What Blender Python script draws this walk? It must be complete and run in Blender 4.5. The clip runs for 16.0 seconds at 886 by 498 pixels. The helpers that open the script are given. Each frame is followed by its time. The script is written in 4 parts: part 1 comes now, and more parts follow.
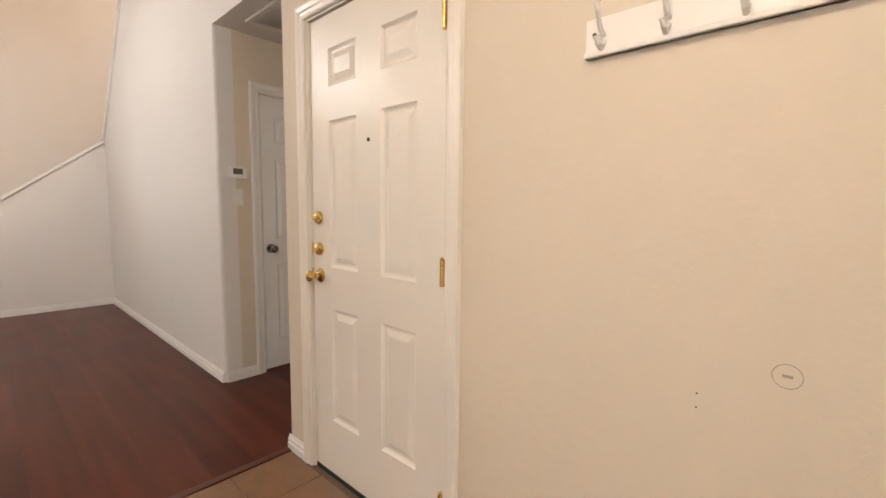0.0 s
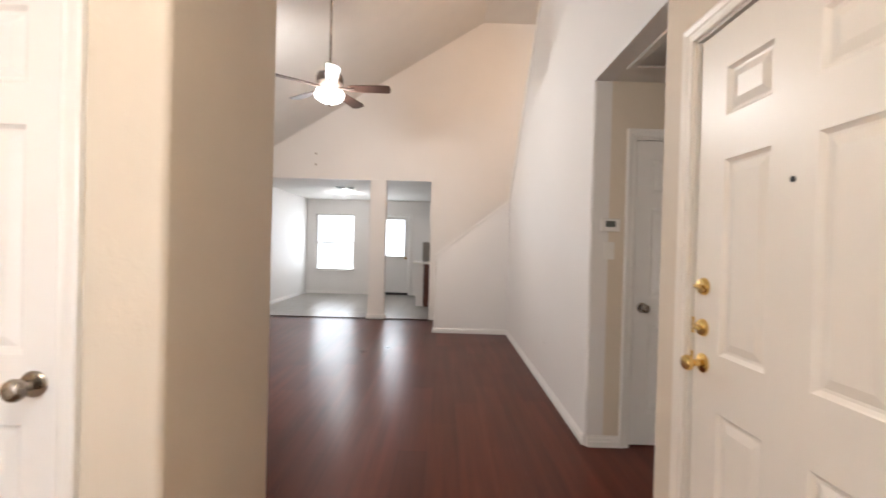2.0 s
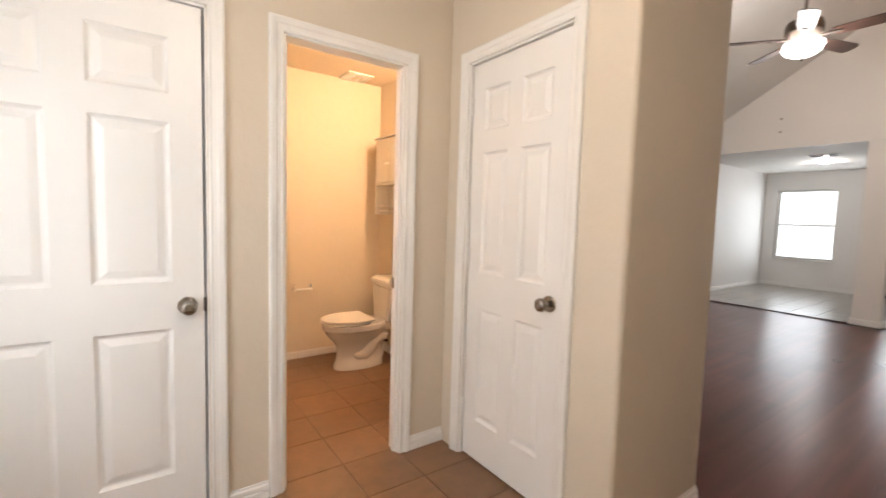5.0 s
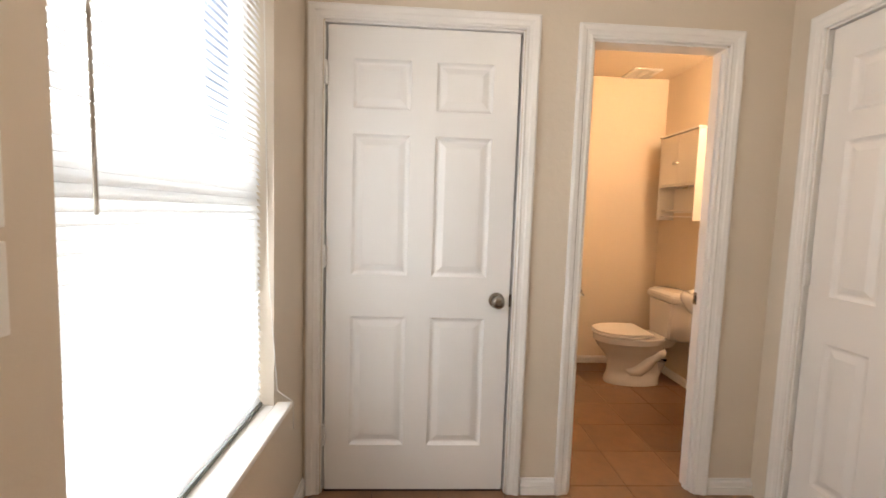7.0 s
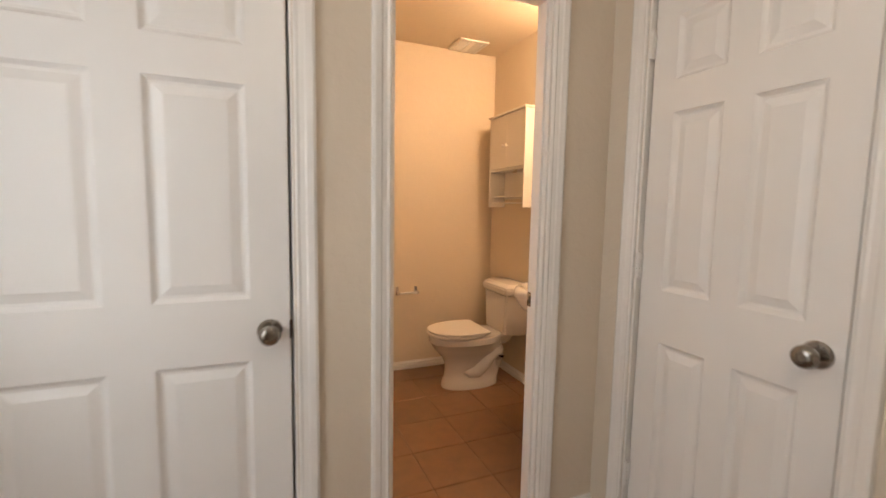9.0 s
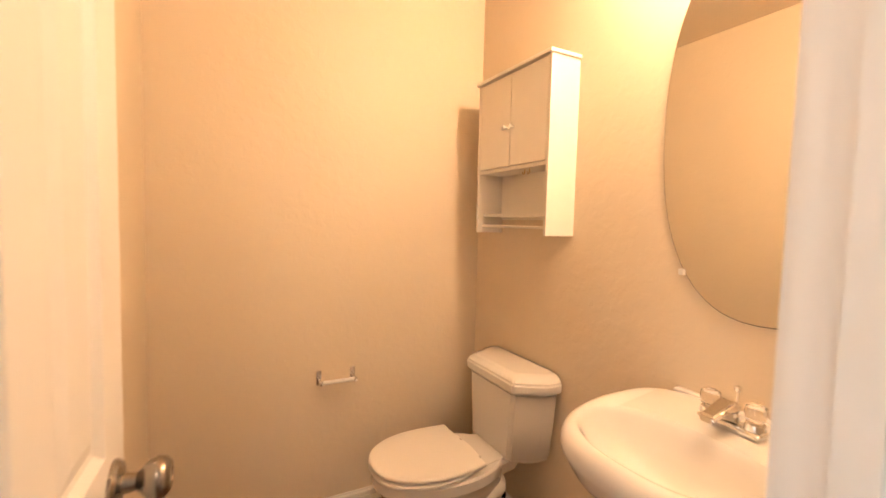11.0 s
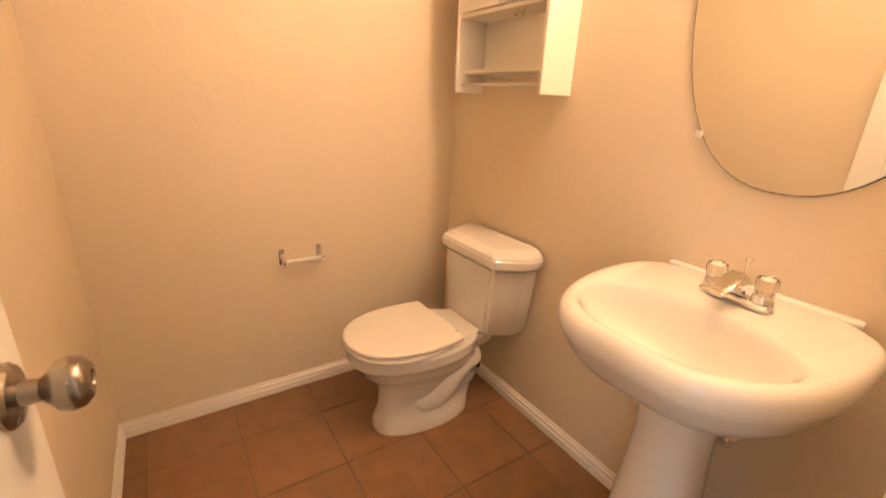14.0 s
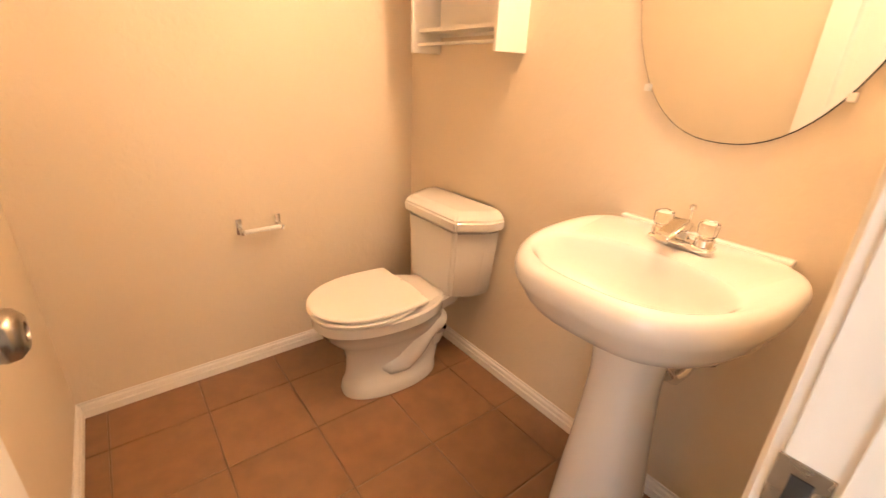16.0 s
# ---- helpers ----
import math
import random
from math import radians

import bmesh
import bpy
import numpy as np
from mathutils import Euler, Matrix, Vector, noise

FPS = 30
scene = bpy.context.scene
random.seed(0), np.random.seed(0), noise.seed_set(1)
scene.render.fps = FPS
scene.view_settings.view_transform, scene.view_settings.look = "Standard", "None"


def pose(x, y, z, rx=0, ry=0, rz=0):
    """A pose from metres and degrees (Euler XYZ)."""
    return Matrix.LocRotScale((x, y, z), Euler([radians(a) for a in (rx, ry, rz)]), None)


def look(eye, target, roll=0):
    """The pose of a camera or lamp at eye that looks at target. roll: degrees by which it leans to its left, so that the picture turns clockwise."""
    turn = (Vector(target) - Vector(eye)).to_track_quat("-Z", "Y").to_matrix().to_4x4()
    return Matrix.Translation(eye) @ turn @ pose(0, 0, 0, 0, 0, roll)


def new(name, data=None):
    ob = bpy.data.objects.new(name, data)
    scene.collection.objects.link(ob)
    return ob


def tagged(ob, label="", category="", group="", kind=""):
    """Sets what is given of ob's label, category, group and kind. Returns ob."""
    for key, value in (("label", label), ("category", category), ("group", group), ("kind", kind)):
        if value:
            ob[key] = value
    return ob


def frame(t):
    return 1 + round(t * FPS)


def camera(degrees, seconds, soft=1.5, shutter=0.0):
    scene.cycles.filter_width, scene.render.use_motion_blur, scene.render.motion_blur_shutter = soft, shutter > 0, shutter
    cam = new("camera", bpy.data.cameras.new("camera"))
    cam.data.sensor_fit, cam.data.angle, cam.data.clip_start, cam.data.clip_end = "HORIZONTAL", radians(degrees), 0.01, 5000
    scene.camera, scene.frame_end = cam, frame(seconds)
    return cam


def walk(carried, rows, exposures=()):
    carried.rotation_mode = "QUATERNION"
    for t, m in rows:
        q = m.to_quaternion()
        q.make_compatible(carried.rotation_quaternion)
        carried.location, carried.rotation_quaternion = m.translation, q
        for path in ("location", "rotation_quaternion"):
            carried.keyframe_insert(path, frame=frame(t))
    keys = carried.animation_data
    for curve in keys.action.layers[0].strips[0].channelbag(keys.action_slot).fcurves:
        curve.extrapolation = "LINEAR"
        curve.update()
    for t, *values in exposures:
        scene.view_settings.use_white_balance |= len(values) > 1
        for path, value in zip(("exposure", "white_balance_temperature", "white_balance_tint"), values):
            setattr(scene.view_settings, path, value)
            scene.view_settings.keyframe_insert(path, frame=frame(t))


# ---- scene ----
cam = camera(92.05, 16.0, shutter=0.4)
PATH = [
    (0, (0.385, 0.309, 1.246), (-0.96, 1.777, 1.056), 0.6),
    (0.5, (0.362, 0.299, 1.25), (-1.042, 1.711, 1.059), 0.8),
    (1, (0.291, 0.275, 1.257), (-1.32, 1.442, 1.049), 0.7),
    (1.5, (0.177, 0.349, 1.281), (-1.755, 0.864, 1.216), 1.0),
    (2, (0.134, 0.462, 1.313), (-1.866, 0.456, 1.297), 1.5),
    (2.5, (0.237, 0.501, 1.304), (-1.72, 0.093, 1.313), 0.5),
    (3, (0.342, 0.584, 1.297), (-1.552, -0.049, 1.191), 2.6),
    (3.5, (0.367, 0.67, 1.303), (-1.409, -0.248, 1.242), 3.4),
    (4, (0.367, 0.674, 1.29), (-1.23, -0.524, 1.176), 2.3),
    (4.5, (0.397, 0.638, 1.288), (-0.983, -0.803, 1.156), 1.9),
    (5, (0.426, 0.592, 1.278), (-0.726, -1.035, 1.127), 1.7),
    (5.2, (0.418, 0.563, 1.276), (-0.637, -1.128, 1.119), 1.6),
    (7.3, (0.632, 0.515, 1.27), (0.568, -1.476, 1.101), 1.9),
    (7.5, (0.622, 0.515, 1.268), (0.547, -1.476, 1.088), 2.1),
    (8, (0.581, 0.427, 1.26), (0.188, -1.524, 1.062), 2.2),
    (8.5, (0.505, 0.283, 1.247), (-0.229, -1.562, 1.011), 0.8),
    (9, (0.286, -0.007, 1.272), (-0.479, -1.845, 1.078), 1.0),
    (11.3, (-0.275, -1.331, 1.344), (-1.264, -3.068, 1.259), 2.3),
    (11.5, (-0.283, -1.36, 1.369), (-1.32, -3.069, 1.319), 3.0),
    (12, (-0.294, -1.400, 1.405), (-1.412, -3.062, 1.408), 3.3),
    (12.5, (-0.290, -1.406, 1.4), (-1.444, -3.038, 1.399), 3.2),
    (13, (-0.29, -1.414, 1.359), (-1.442, -3.037, 1.157), 2.9),
    (13.5, (-0.293, -1.426, 1.304), (-1.396, -3.04, 0.875), 2.8),
    (14, (-0.289, -1.43, 1.248), (-1.334, -3.005, 0.593), 2.7),
    (14.5, (-0.288, -1.43, 1.211), (-1.316, -2.941, 0.404), 2.2),
    (15, (-0.296, -1.425, 1.208), (-1.321, -2.94, 0.4), 1.9),
    (15.5, (-0.297, -1.424, 1.208), (-1.335, -2.933, 0.404), 2.1),
    (16, (-0.301, -1.399, 1.211), (-1.442, -2.855, 0.451), 2.3),
]
# Foyer between a vaulted living room and a small powder room.
EXPOSURES = [(0.0, 0.28, 6550, 10), (0.8, 0.28, 6450, 10), (1.6, 0.3, 6200, 10), (3.0, 0.33, 6100, 10), (4.0, 0.28, 6150, 10), (5.2, -0.10, 6350, 10),
             (7.3, -0.55, 6450, 10), (8.0, -0.86, 6450, 10), (8.5, -1.0, 6500, 10), (9.0, -0.70, 6450, 10), (11.3, -0.17, 6400, 10), (12.5, -0.20, 6300, 10),
             (13.5, -0.14, 6450, 10), (14.2, -0.04, 6600, 10), (15.0, 0.25, 6500, 10), (16.0, 0.30, 6400, 10)]
walk(cam, [(t, look(eye, target, roll)) for t, eye, target, roll in PATH], EXPOSURES)

# ---- light ----
world = bpy.data.worlds.new("sky")
scene.world = world
world.use_nodes = True
wn = world.node_tree
sky = wn.nodes.new("ShaderNodeTexSky")
sky.sky_type, sky.sun_disc = "NISHITA", False
sky.sun_elevation, sky.sun_rotation = radians(52), radians(150)
wn.nodes["Background"].inputs["Strength"].default_value = 0.12
wn.links.new(sky.outputs["Color"], wn.nodes["Background"].inputs["Color"])

DAY = (0.93, 0.97, 1.0)
WARM = (1.0, 0.635, 0.365)
SOFTWARM = (1.0, 0.82, 0.64)


def area_lamp(name, m, w, h, watts, color):
    data = bpy.data.lights.new(name, "AREA")
    data.shape, data.size, data.size_y, data.energy, data.color = "RECTANGLE", w, h, watts, color
    ob = new(name, data)
    ob.matrix_world = m
    return ob


def bulb(name, at, watts, color, radius=0.04):
    data = bpy.data.lights.new(name, "POINT")
    data.energy, data.color, data.shadow_soft_size = watts, color, radius
    ob = new(name, data)
    ob.location = at
    return ob


sun_data = bpy.data.lights.new("sun", "SUN")
sun_data.energy, sun_data.angle, sun_data.color = 2.5, radians(0.5), (1, 0.96, 0.9)
sun = new("sun", sun_data)
sun.matrix_world = look((0, 0, 30), (3, 9, 14))

area_lamp("window_light_foyer", look((1.145, -0.535, 1.29), (0, -0.535, 1.2)), 0.82, 1.36, 13.5, DAY)
area_lamp("window_light_kitchen", look((-10.86, -2.37, 1.33), (0, -2.2, 1.2)), 0.98, 1.42, 16, DAY)
area_lamp("window_light_back_door", look((-10.86, -0.86, 1.6), (0, -0.8, 1.3)), 0.5, 0.7, 10, DAY)
FAN = (-4.2, -0.74)
for k in range(3):
    a = radians(40 + 120 * k)
    bulb("fan_bulb", (FAN[0] + 0.07 * math.cos(a), FAN[1] + 0.07 * math.sin(a), 2.79), 35, (1, 0.93, 0.86), 0.05)
bulb("kitchen_bulb", (-9.35, -1.75, 2.36), 24, (1, 0.95, 0.9), 0.06)
bulb("foyer_bulb", (0.1, 0.1, 2.33), 31, SOFTWARM, 0.09)
bulb("stairwell_bulb", (-4.3, 2.0, 4.95), 70, (1, 0.62, 0.34), 0.09)
for k in range(3):
    bulb("vanity_bulb", (-1.275, -1.98 + 0.16 * k, 2.27), 25, WARM, 0.05)


# ---- materials ----
def material(name, color, rough=0.5, metal=0.0, vary=0.06, vscale=3.0, bump=0.0, bscale=60.0, fine=0.0, coat=0.0,
             per_object=0.0, second=None, detail=4.0):
    m = bpy.data.materials.new(name)
    m.use_nodes = True
    n, l = m.node_tree.nodes, m.node_tree.links
    b = n["Principled BSDF"]
    b.inputs["Roughness"].default_value, b.inputs["Metallic"].default_value = rough, metal
    b.inputs["Coat Weight"].default_value = coat
    co = n.new("ShaderNodeTexCoord")
    big = n.new("ShaderNodeTexNoise")
    big.inputs["Scale"].default_value, big.inputs["Detail"].default_value = vscale, detail
    spot = co.outputs["Object"]
    if per_object:
        info, shift = n.new("ShaderNodeObjectInfo"), n.new("ShaderNodeVectorMath")
        shift.operation = "ADD"
        l.new(spot, shift.inputs[0])
        l.new(info.outputs["Location"], shift.inputs[1])
        spot = shift.outputs["Vector"]
    l.new(spot, big.inputs["Vector"])
    ramp = n.new("ShaderNodeValToRGB")
    lo = second or tuple(c * (1 - 2 * vary) for c in color)
    ramp.color_ramp.elements[0].color, ramp.color_ramp.elements[0].position = (*lo, 1), 0.3
    ramp.color_ramp.elements[1].color, ramp.color_ramp.elements[1].position = (*color, 1), 0.68
    l.new(big.outputs["Fac"], ramp.inputs["Fac"])
    out = ramp.outputs["Color"]
    if per_object:
        hsv, mth = n.new("ShaderNodeHueSaturation"), n.new("ShaderNodeMapRange")
        mth.inputs["To Min"].default_value, mth.inputs["To Max"].default_value = 1 - per_object, 1 + per_object
        l.new(info.outputs["Random"], mth.inputs["Value"])
        l.new(mth.outputs["Result"], hsv.inputs["Value"])
        l.new(out, hsv.inputs["Color"])
        out = hsv.outputs["Color"]
    l.new(out, b.inputs["Base Color"])
    rr = n.new("ShaderNodeMapRange")
    rr.inputs["To Min"].default_value, rr.inputs["To Max"].default_value = max(0.02, rough * 0.85), min(1, rough * 1.15)
    l.new(big.outputs["Fac"], rr.inputs["Value"])
    l.new(rr.outputs["Result"], b.inputs["Roughness"])
    if bump:
        tx = n.new("ShaderNodeTexNoise")
        tx.inputs["Scale"].default_value, tx.inputs["Detail"].default_value = bscale, 3.0
        l.new(co.outputs["Object"], tx.inputs["Vector"])
        bp = n.new("ShaderNodeBump")
        bp.inputs["Strength"].default_value, bp.inputs["Distance"].default_value = bump, 0.004
        src = tx.outputs["Fac"]
        if fine:
            cr = n.new("ShaderNodeMapRange")
            cr.inputs["From Min"].default_value, cr.inputs["From Max"].default_value = 0.48, 0.58
            l.new(src, cr.inputs["Value"])
            src = cr.outputs["Result"]
        l.new(src, bp.inputs["Height"])
        l.new(bp.outputs["Normal"], b.inputs["Normal"])
    return m


def wood_planks():
    m = material("dark_cherry_laminate", (0.105, 0.026, 0.014), 0.29, per_object=0.22, vscale=1.5)
    n, l = m.node_tree.nodes, m.node_tree.links
    co, mp, grain, mix = n["Texture Coordinate"], n.new("ShaderNodeMapping"), n.new("ShaderNodeTexNoise"), n.new("ShaderNodeMix")
    mp.inputs["Scale"].default_value = (0.55, 9, 1)
    info, add = n.new("ShaderNodeObjectInfo"), n.new("ShaderNodeVectorMath")
    add.operation = "ADD"
    l.new(co.outputs["Object"], add.inputs[0])
    l.new(info.outputs["Location"], add.inputs[1])
    l.new(add.outputs["Vector"], mp.inputs["Vector"])
    grain.inputs["Scale"].default_value, grain.inputs["Detail"].default_value = 1.6, 3
    l.new(mp.outputs["Vector"], grain.inputs["Vector"])
    ramp = n["Color Ramp"]
    ramp.color_ramp.elements[0].color = (0.064, 0.0155, 0.009, 1)
    l.new(grain.outputs["Fac"], ramp.inputs["Fac"])
    n["Principled BSDF"].inputs["Specular IOR Level"].default_value = 0.16
    return m


def glow(name, color, strength, base=(0.9, 0.9, 0.9)):
    m = bpy.data.materials.new(name)
    m.use_nodes = True
    b = m.node_tree.nodes["Principled BSDF"]
    b.inputs["Base Color"].default_value = (*base, 1)
    b.inputs["Emission Color"].default_value, b.inputs["Emission Strength"].default_value = (*color, 1), strength
    return m


def clear(name, color=(1, 1, 1), rough=0.02):
    m = material(name, color, rough, vary=0.0)
    b = m.node_tree.nodes["Principled BSDF"]
    b.inputs["Transmission Weight"].default_value, b.inputs["IOR"].default_value = 1.0, 1.45
    return m


TAN = material("tan_wall_paint", (0.66, 0.58, 0.475), 0.62, vary=0.025, vscale=1.3, bump=0.09, bscale=30, fine=1)
PALE = material("pale_wall_paint", (0.75, 0.725, 0.70), 0.55, vary=0.02, vscale=1.1, bump=0.07, bscale=35, fine=1)
BATHP = material("cream_wall_paint", (0.70, 0.605, 0.475), 0.5, vary=0.025, vscale=1.4, bump=0.11, bscale=24, fine=1)
CEIL = material("ceiling_paint", (0.76, 0.73, 0.69), 0.75, vary=0.02, bump=0.25, bscale=70, fine=1)
TRIM = material("white_trim_paint", (0.80, 0.78, 0.75), 0.34, vary=0.02, vscale=6, bump=0.03, bscale=120)
DOORP = material("white_door_paint", (0.80, 0.785, 0.765), 0.38, vary=0.02, vscale=2.5, bump=0.05, bscale=150)
CREAMDOOR = material("cream_door_paint", (0.78, 0.73, 0.66), 0.36, vary=0.02, vscale=2.5, bump=0.04, bscale=150)
PLANK = wood_planks()
TILE = material("brown_ceramic_tile", (0.222, 0.118, 0.060), 0.3, vscale=13, per_object=0.07, second=(0.178, 0.097, 0.051), bump=0.06, bscale=40, detail=6.0)
KTILE = material("pale_ceramic_tile", (0.27, 0.25, 0.22), 0.3, vscale=6, per_object=0.05, second=(0.21, 0.19, 0.165))
GROUT = material("grout", (0.15, 0.095, 0.06), 0.85, vary=0.1, vscale=20)
BRASS = material("polished_brass", (0.80, 0.56, 0.20), 0.16, 1.0, vary=0.05, vscale=20)
NICKEL = material("satin_nickel", (0.34, 0.31, 0.275), 0.27, 1.0, vary=0.06, vscale=20)
CHROME = material("chrome", (0.86, 0.86, 0.86), 0.07, 1.0, vary=0.02)
PORC = material("white_porcelain", (0.70, 0.68, 0.655), 0.08, vary=0.01, coat=0.6)
SEATP = material("white_seat_plastic", (0.74, 0.71, 0.67), 0.34, vary=0.0)
MELAM = material("white_melamine", (0.80, 0.775, 0.73), 0.4, vary=0.02, vscale=5)
PLAST = material("white_plastic", (0.78, 0.76, 0.72), 0.35, vary=0.02)
DARK = material("dark_plastic", (0.03, 0.03, 0.03), 0.4, vary=0.1)
SCREEN = material("grey_lcd", (0.10, 0.11, 0.10), 0.2, vary=0.05)
FANWOOD = material("dark_walnut_blade", (0.045, 0.022, 0.015), 0.35, vary=0.2, vscale=8)
BRONZE = material("dark_bronze", (0.10, 0.075, 0.06), 0.35, 0.9, vary=0.1)
CABWOOD = material("red_brown_cabinet_wood", (0.10, 0.028, 0.016), 0.35, vary=0.2, vscale=4)
GREYST = material("grey_brown_panel", (0.20, 0.175, 0.15), 0.4, vary=0.1)
SCUFF = material("grey_scuff", (0.42, 0.36, 0.29), 0.8, vary=0.2, vscale=40)
RUBBER = material("black_rubber", (0.02, 0.02, 0.02), 0.7)
MIRROR = material("mirror_silver", (0.90, 0.91, 0.89), 0.0, 1.0, vary=0.0)
MIRROR.node_tree.nodes["Principled BSDF"].inputs["Roughness"].default_value = 0.0
for lk in list(MIRROR.node_tree.links):
    if lk.to_socket.name == "Roughness":
        MIRROR.node_tree.links.remove(lk)
GLASS = clear("window_glass")
ACRYL = clear("clear_acrylic", (0.99, 0.98, 0.97), 0.06)
FROST = glow("lit_frosted_glass", (1.0, 0.95, 0.89), 6.0)
WARMGLASS = glow("lit_warm_glass", (1.0, 0.74, 0.44), 9.0)
FOYGLASS = glow("lit_foyer_glass", (1.0, 0.84, 0.66), 5.0)
FARSKY = glow("bright_garden_distance", (0.95, 0.98, 1.0), 2.2)
OUTSIDE = glow("bright_overcast_distance", (0.95, 0.98, 1.0), 9.0)
CARPET = material("stair_carpet", (0.36, 0.30, 0.23), 0.95, vary=0.1, vscale=60, bump=0.4, bscale=200)

SLAT = bpy.data.materials.new("white_blind_slat")
SLAT.use_nodes = True
sn, sl = SLAT.node_tree.nodes, SLAT.node_tree.links
tr, mx = sn.new("ShaderNodeBsdfTranslucent"), sn.new("ShaderNodeMixShader")
tr.inputs["Color"].default_value = (0.9, 0.9, 0.9, 1)
sn["Principled BSDF"].inputs["Base Color"].default_value = (0.85, 0.85, 0.85, 1)
mx.inputs["Fac"].default_value = 0.68
sl.new(sn["Principled BSDF"].outputs[0], mx.inputs[1])
sl.new(tr.outputs[0], mx.inputs[2])
sl.new(mx.outputs[0], sn["Material Output"].inputs["Surface"])


# ---- mesh helpers ----
def finish(name, bm, mat, smooth=False):
    bmesh.ops.recalc_face_normals(bm, faces=bm.faces[:])
    me = bpy.data.meshes.new(name)
    bm.to_mesh(me)
    bm.free()
    me.materials.append(mat)
    if smooth:
        for p in me.polygons:
            p.use_smooth = True
        me.set_sharp_from_angle(angle=radians(38))
    return me


def part(name, bm, mat, parent, label="", smooth=False, at=None):
    ob = new(name, finish(name, bm, mat, smooth))
    ob.parent = parent
    if at is not None:
        ob.matrix_basis = at
    return tagged(ob, label)


def thing(name, m, label="", category="", group="", kind=""):
    ob = new(name)
    ob.empty_display_size = 0.05
    ob.matrix_basis = m
    return tagged(ob, label, category, group, kind)


def structure(name, bm, mat, label="", category="", smooth=False):
    return tagged(new(name, finish(name, bm, mat, smooth)), label, category, "", "structure")


def box(bm, x0, x1, y0, y1, z0, z1, bevel=0.0, seg=2):
    g = bmesh.ops.create_cube(bm, size=1)
    for v in g["verts"]:
        v.co = Vector((x0 + (v.co.x + 0.5) * (x1 - x0), y0 + (v.co.y + 0.5) * (y1 - y0), z0 + (v.co.z + 0.5) * (z1 - z0)))
    if bevel:
        edges = list({e for v in g["verts"] for e in v.link_edges})
        bmesh.ops.bevel(bm, geom=edges, offset=bevel, segments=seg, affect="EDGES", profile=0.6)
    return bm


def boxed(*a, **k):
    return box(bmesh.new(), *a, **k)


def prism(bm, pts, axis, a, b):
    """Extrudes a flat outline along an axis; pts are the two other coordinates in order."""
    def at(p, w):
        return {"x": (w, p[0], p[1]), "y": (p[0], w, p[1]), "z": (p[0], p[1], w)}[axis]
    lo, hi = [bm.verts.new(at(p, a)) for p in pts], [bm.verts.new(at(p, b)) for p in pts]
    n = len(pts)
    bm.faces.new(lo[::-1])
    bm.faces.new(hi)
    for i in range(n):
        bm.faces.new((lo[i], lo[(i + 1) % n], hi[(i + 1) % n], hi[i]))
    return bm


def lathe(profile, seg=24, bm=None, m=None):
    """Turns (radius, height) pairs round z."""
    bm = bm or bmesh.new()
    rings = []
    for r, h in profile:
        ring = [bm.verts.new((max(r, 1e-4) * math.cos(2 * math.pi * i / seg), max(r, 1e-4) * math.sin(2 * math.pi * i / seg), h)) for i in range(seg)]
        rings.append(ring)
    for a, b in zip(rings, rings[1:]):
        for i in range(seg):
            bm.faces.new((a[i], a[(i + 1) % seg], b[(i + 1) % seg], b[i]))
    bm.faces.new(rings[0][::-1])
    bm.faces.new(rings[-1])
    if m is not None:
        bmesh.ops.transform(bm, matrix=m, verts=[v for ring in rings for v in ring])
    return bm


def tube(points, radius, seg=10, bm=None):
    bm = bm or bmesh.new()
    rings = []
    pts = [Vector(p) for p in points]
    for i, p in enumerate(pts):
        d = (pts[min(i + 1, len(pts) - 1)] - pts[max(i - 1, 0)]).normalized()
        side = d.cross(Vector((0, 0, 1)) if abs(d.z) < 0.9 else Vector((1, 0, 0))).normalized()
        up = side.cross(d)
        rad = radius[i] if isinstance(radius, (list, tuple)) else radius
        rings.append([bm.verts.new(p + rad * (math.cos(2 * math.pi * k / seg) * side + math.sin(2 * math.pi * k / seg) * up)) for k in range(seg)])
    for a, b in zip(rings, rings[1:]):
        for k in range(seg):
            bm.faces.new((a[k], a[(k + 1) % seg], b[(k + 1) % seg], b[k]))
    bm.faces.new(rings[0][::-1])
    bm.faces.new(rings[-1])
    return bm


def loft(rings, bm=None, cap=True):
    bm = bm or bmesh.new()
    vs = [[bm.verts.new(p) for p in r] for r in rings]
    n = len(vs[0])
    for a, b in zip(vs, vs[1:]):
        for i in range(n):
            bm.faces.new((a[i], a[(i + 1) % n], b[(i + 1) % n], b[i]))
    if cap:
        bm.faces.new(vs[0][::-1])
        bm.faces.new(vs[-1])
    return bm


def oval(cx, cy, z, rx, ry, n=36, power=2.0, back=None):
    pts = []
    for i in range(n):
        a = 2 * math.pi * i / n
        c, s = math.cos(a), math.sin(a)
        x = cx + rx * math.copysign(abs(c) ** (2 / power), c)
        y = cy + ry * math.copysign(abs(s) ** (2 / power), s)
        if back is not None:
            x = max(x, back)
        pts.append((x, y, z))
    return pts


def wall_x(name, x0, x1, y0, y1, z0, z1, holes, mat, label):
    """A wall that runs along y between x0 and x1, with openings (y0, y1, z0, z1)."""
    bm = bmesh.new()
    edge = y0
    for a, b, c, d in sorted(holes):
        box(bm, x0, x1, edge, a, z0, z1)
        if c > z0:
            box(bm, x0, x1, a, b, z0, c)
        box(bm, x0, x1, a, b, d, z1)
        edge = b
    box(bm, x0, x1, edge, y1, z0, z1)
    return structure(name, bm, mat, label, "wall")


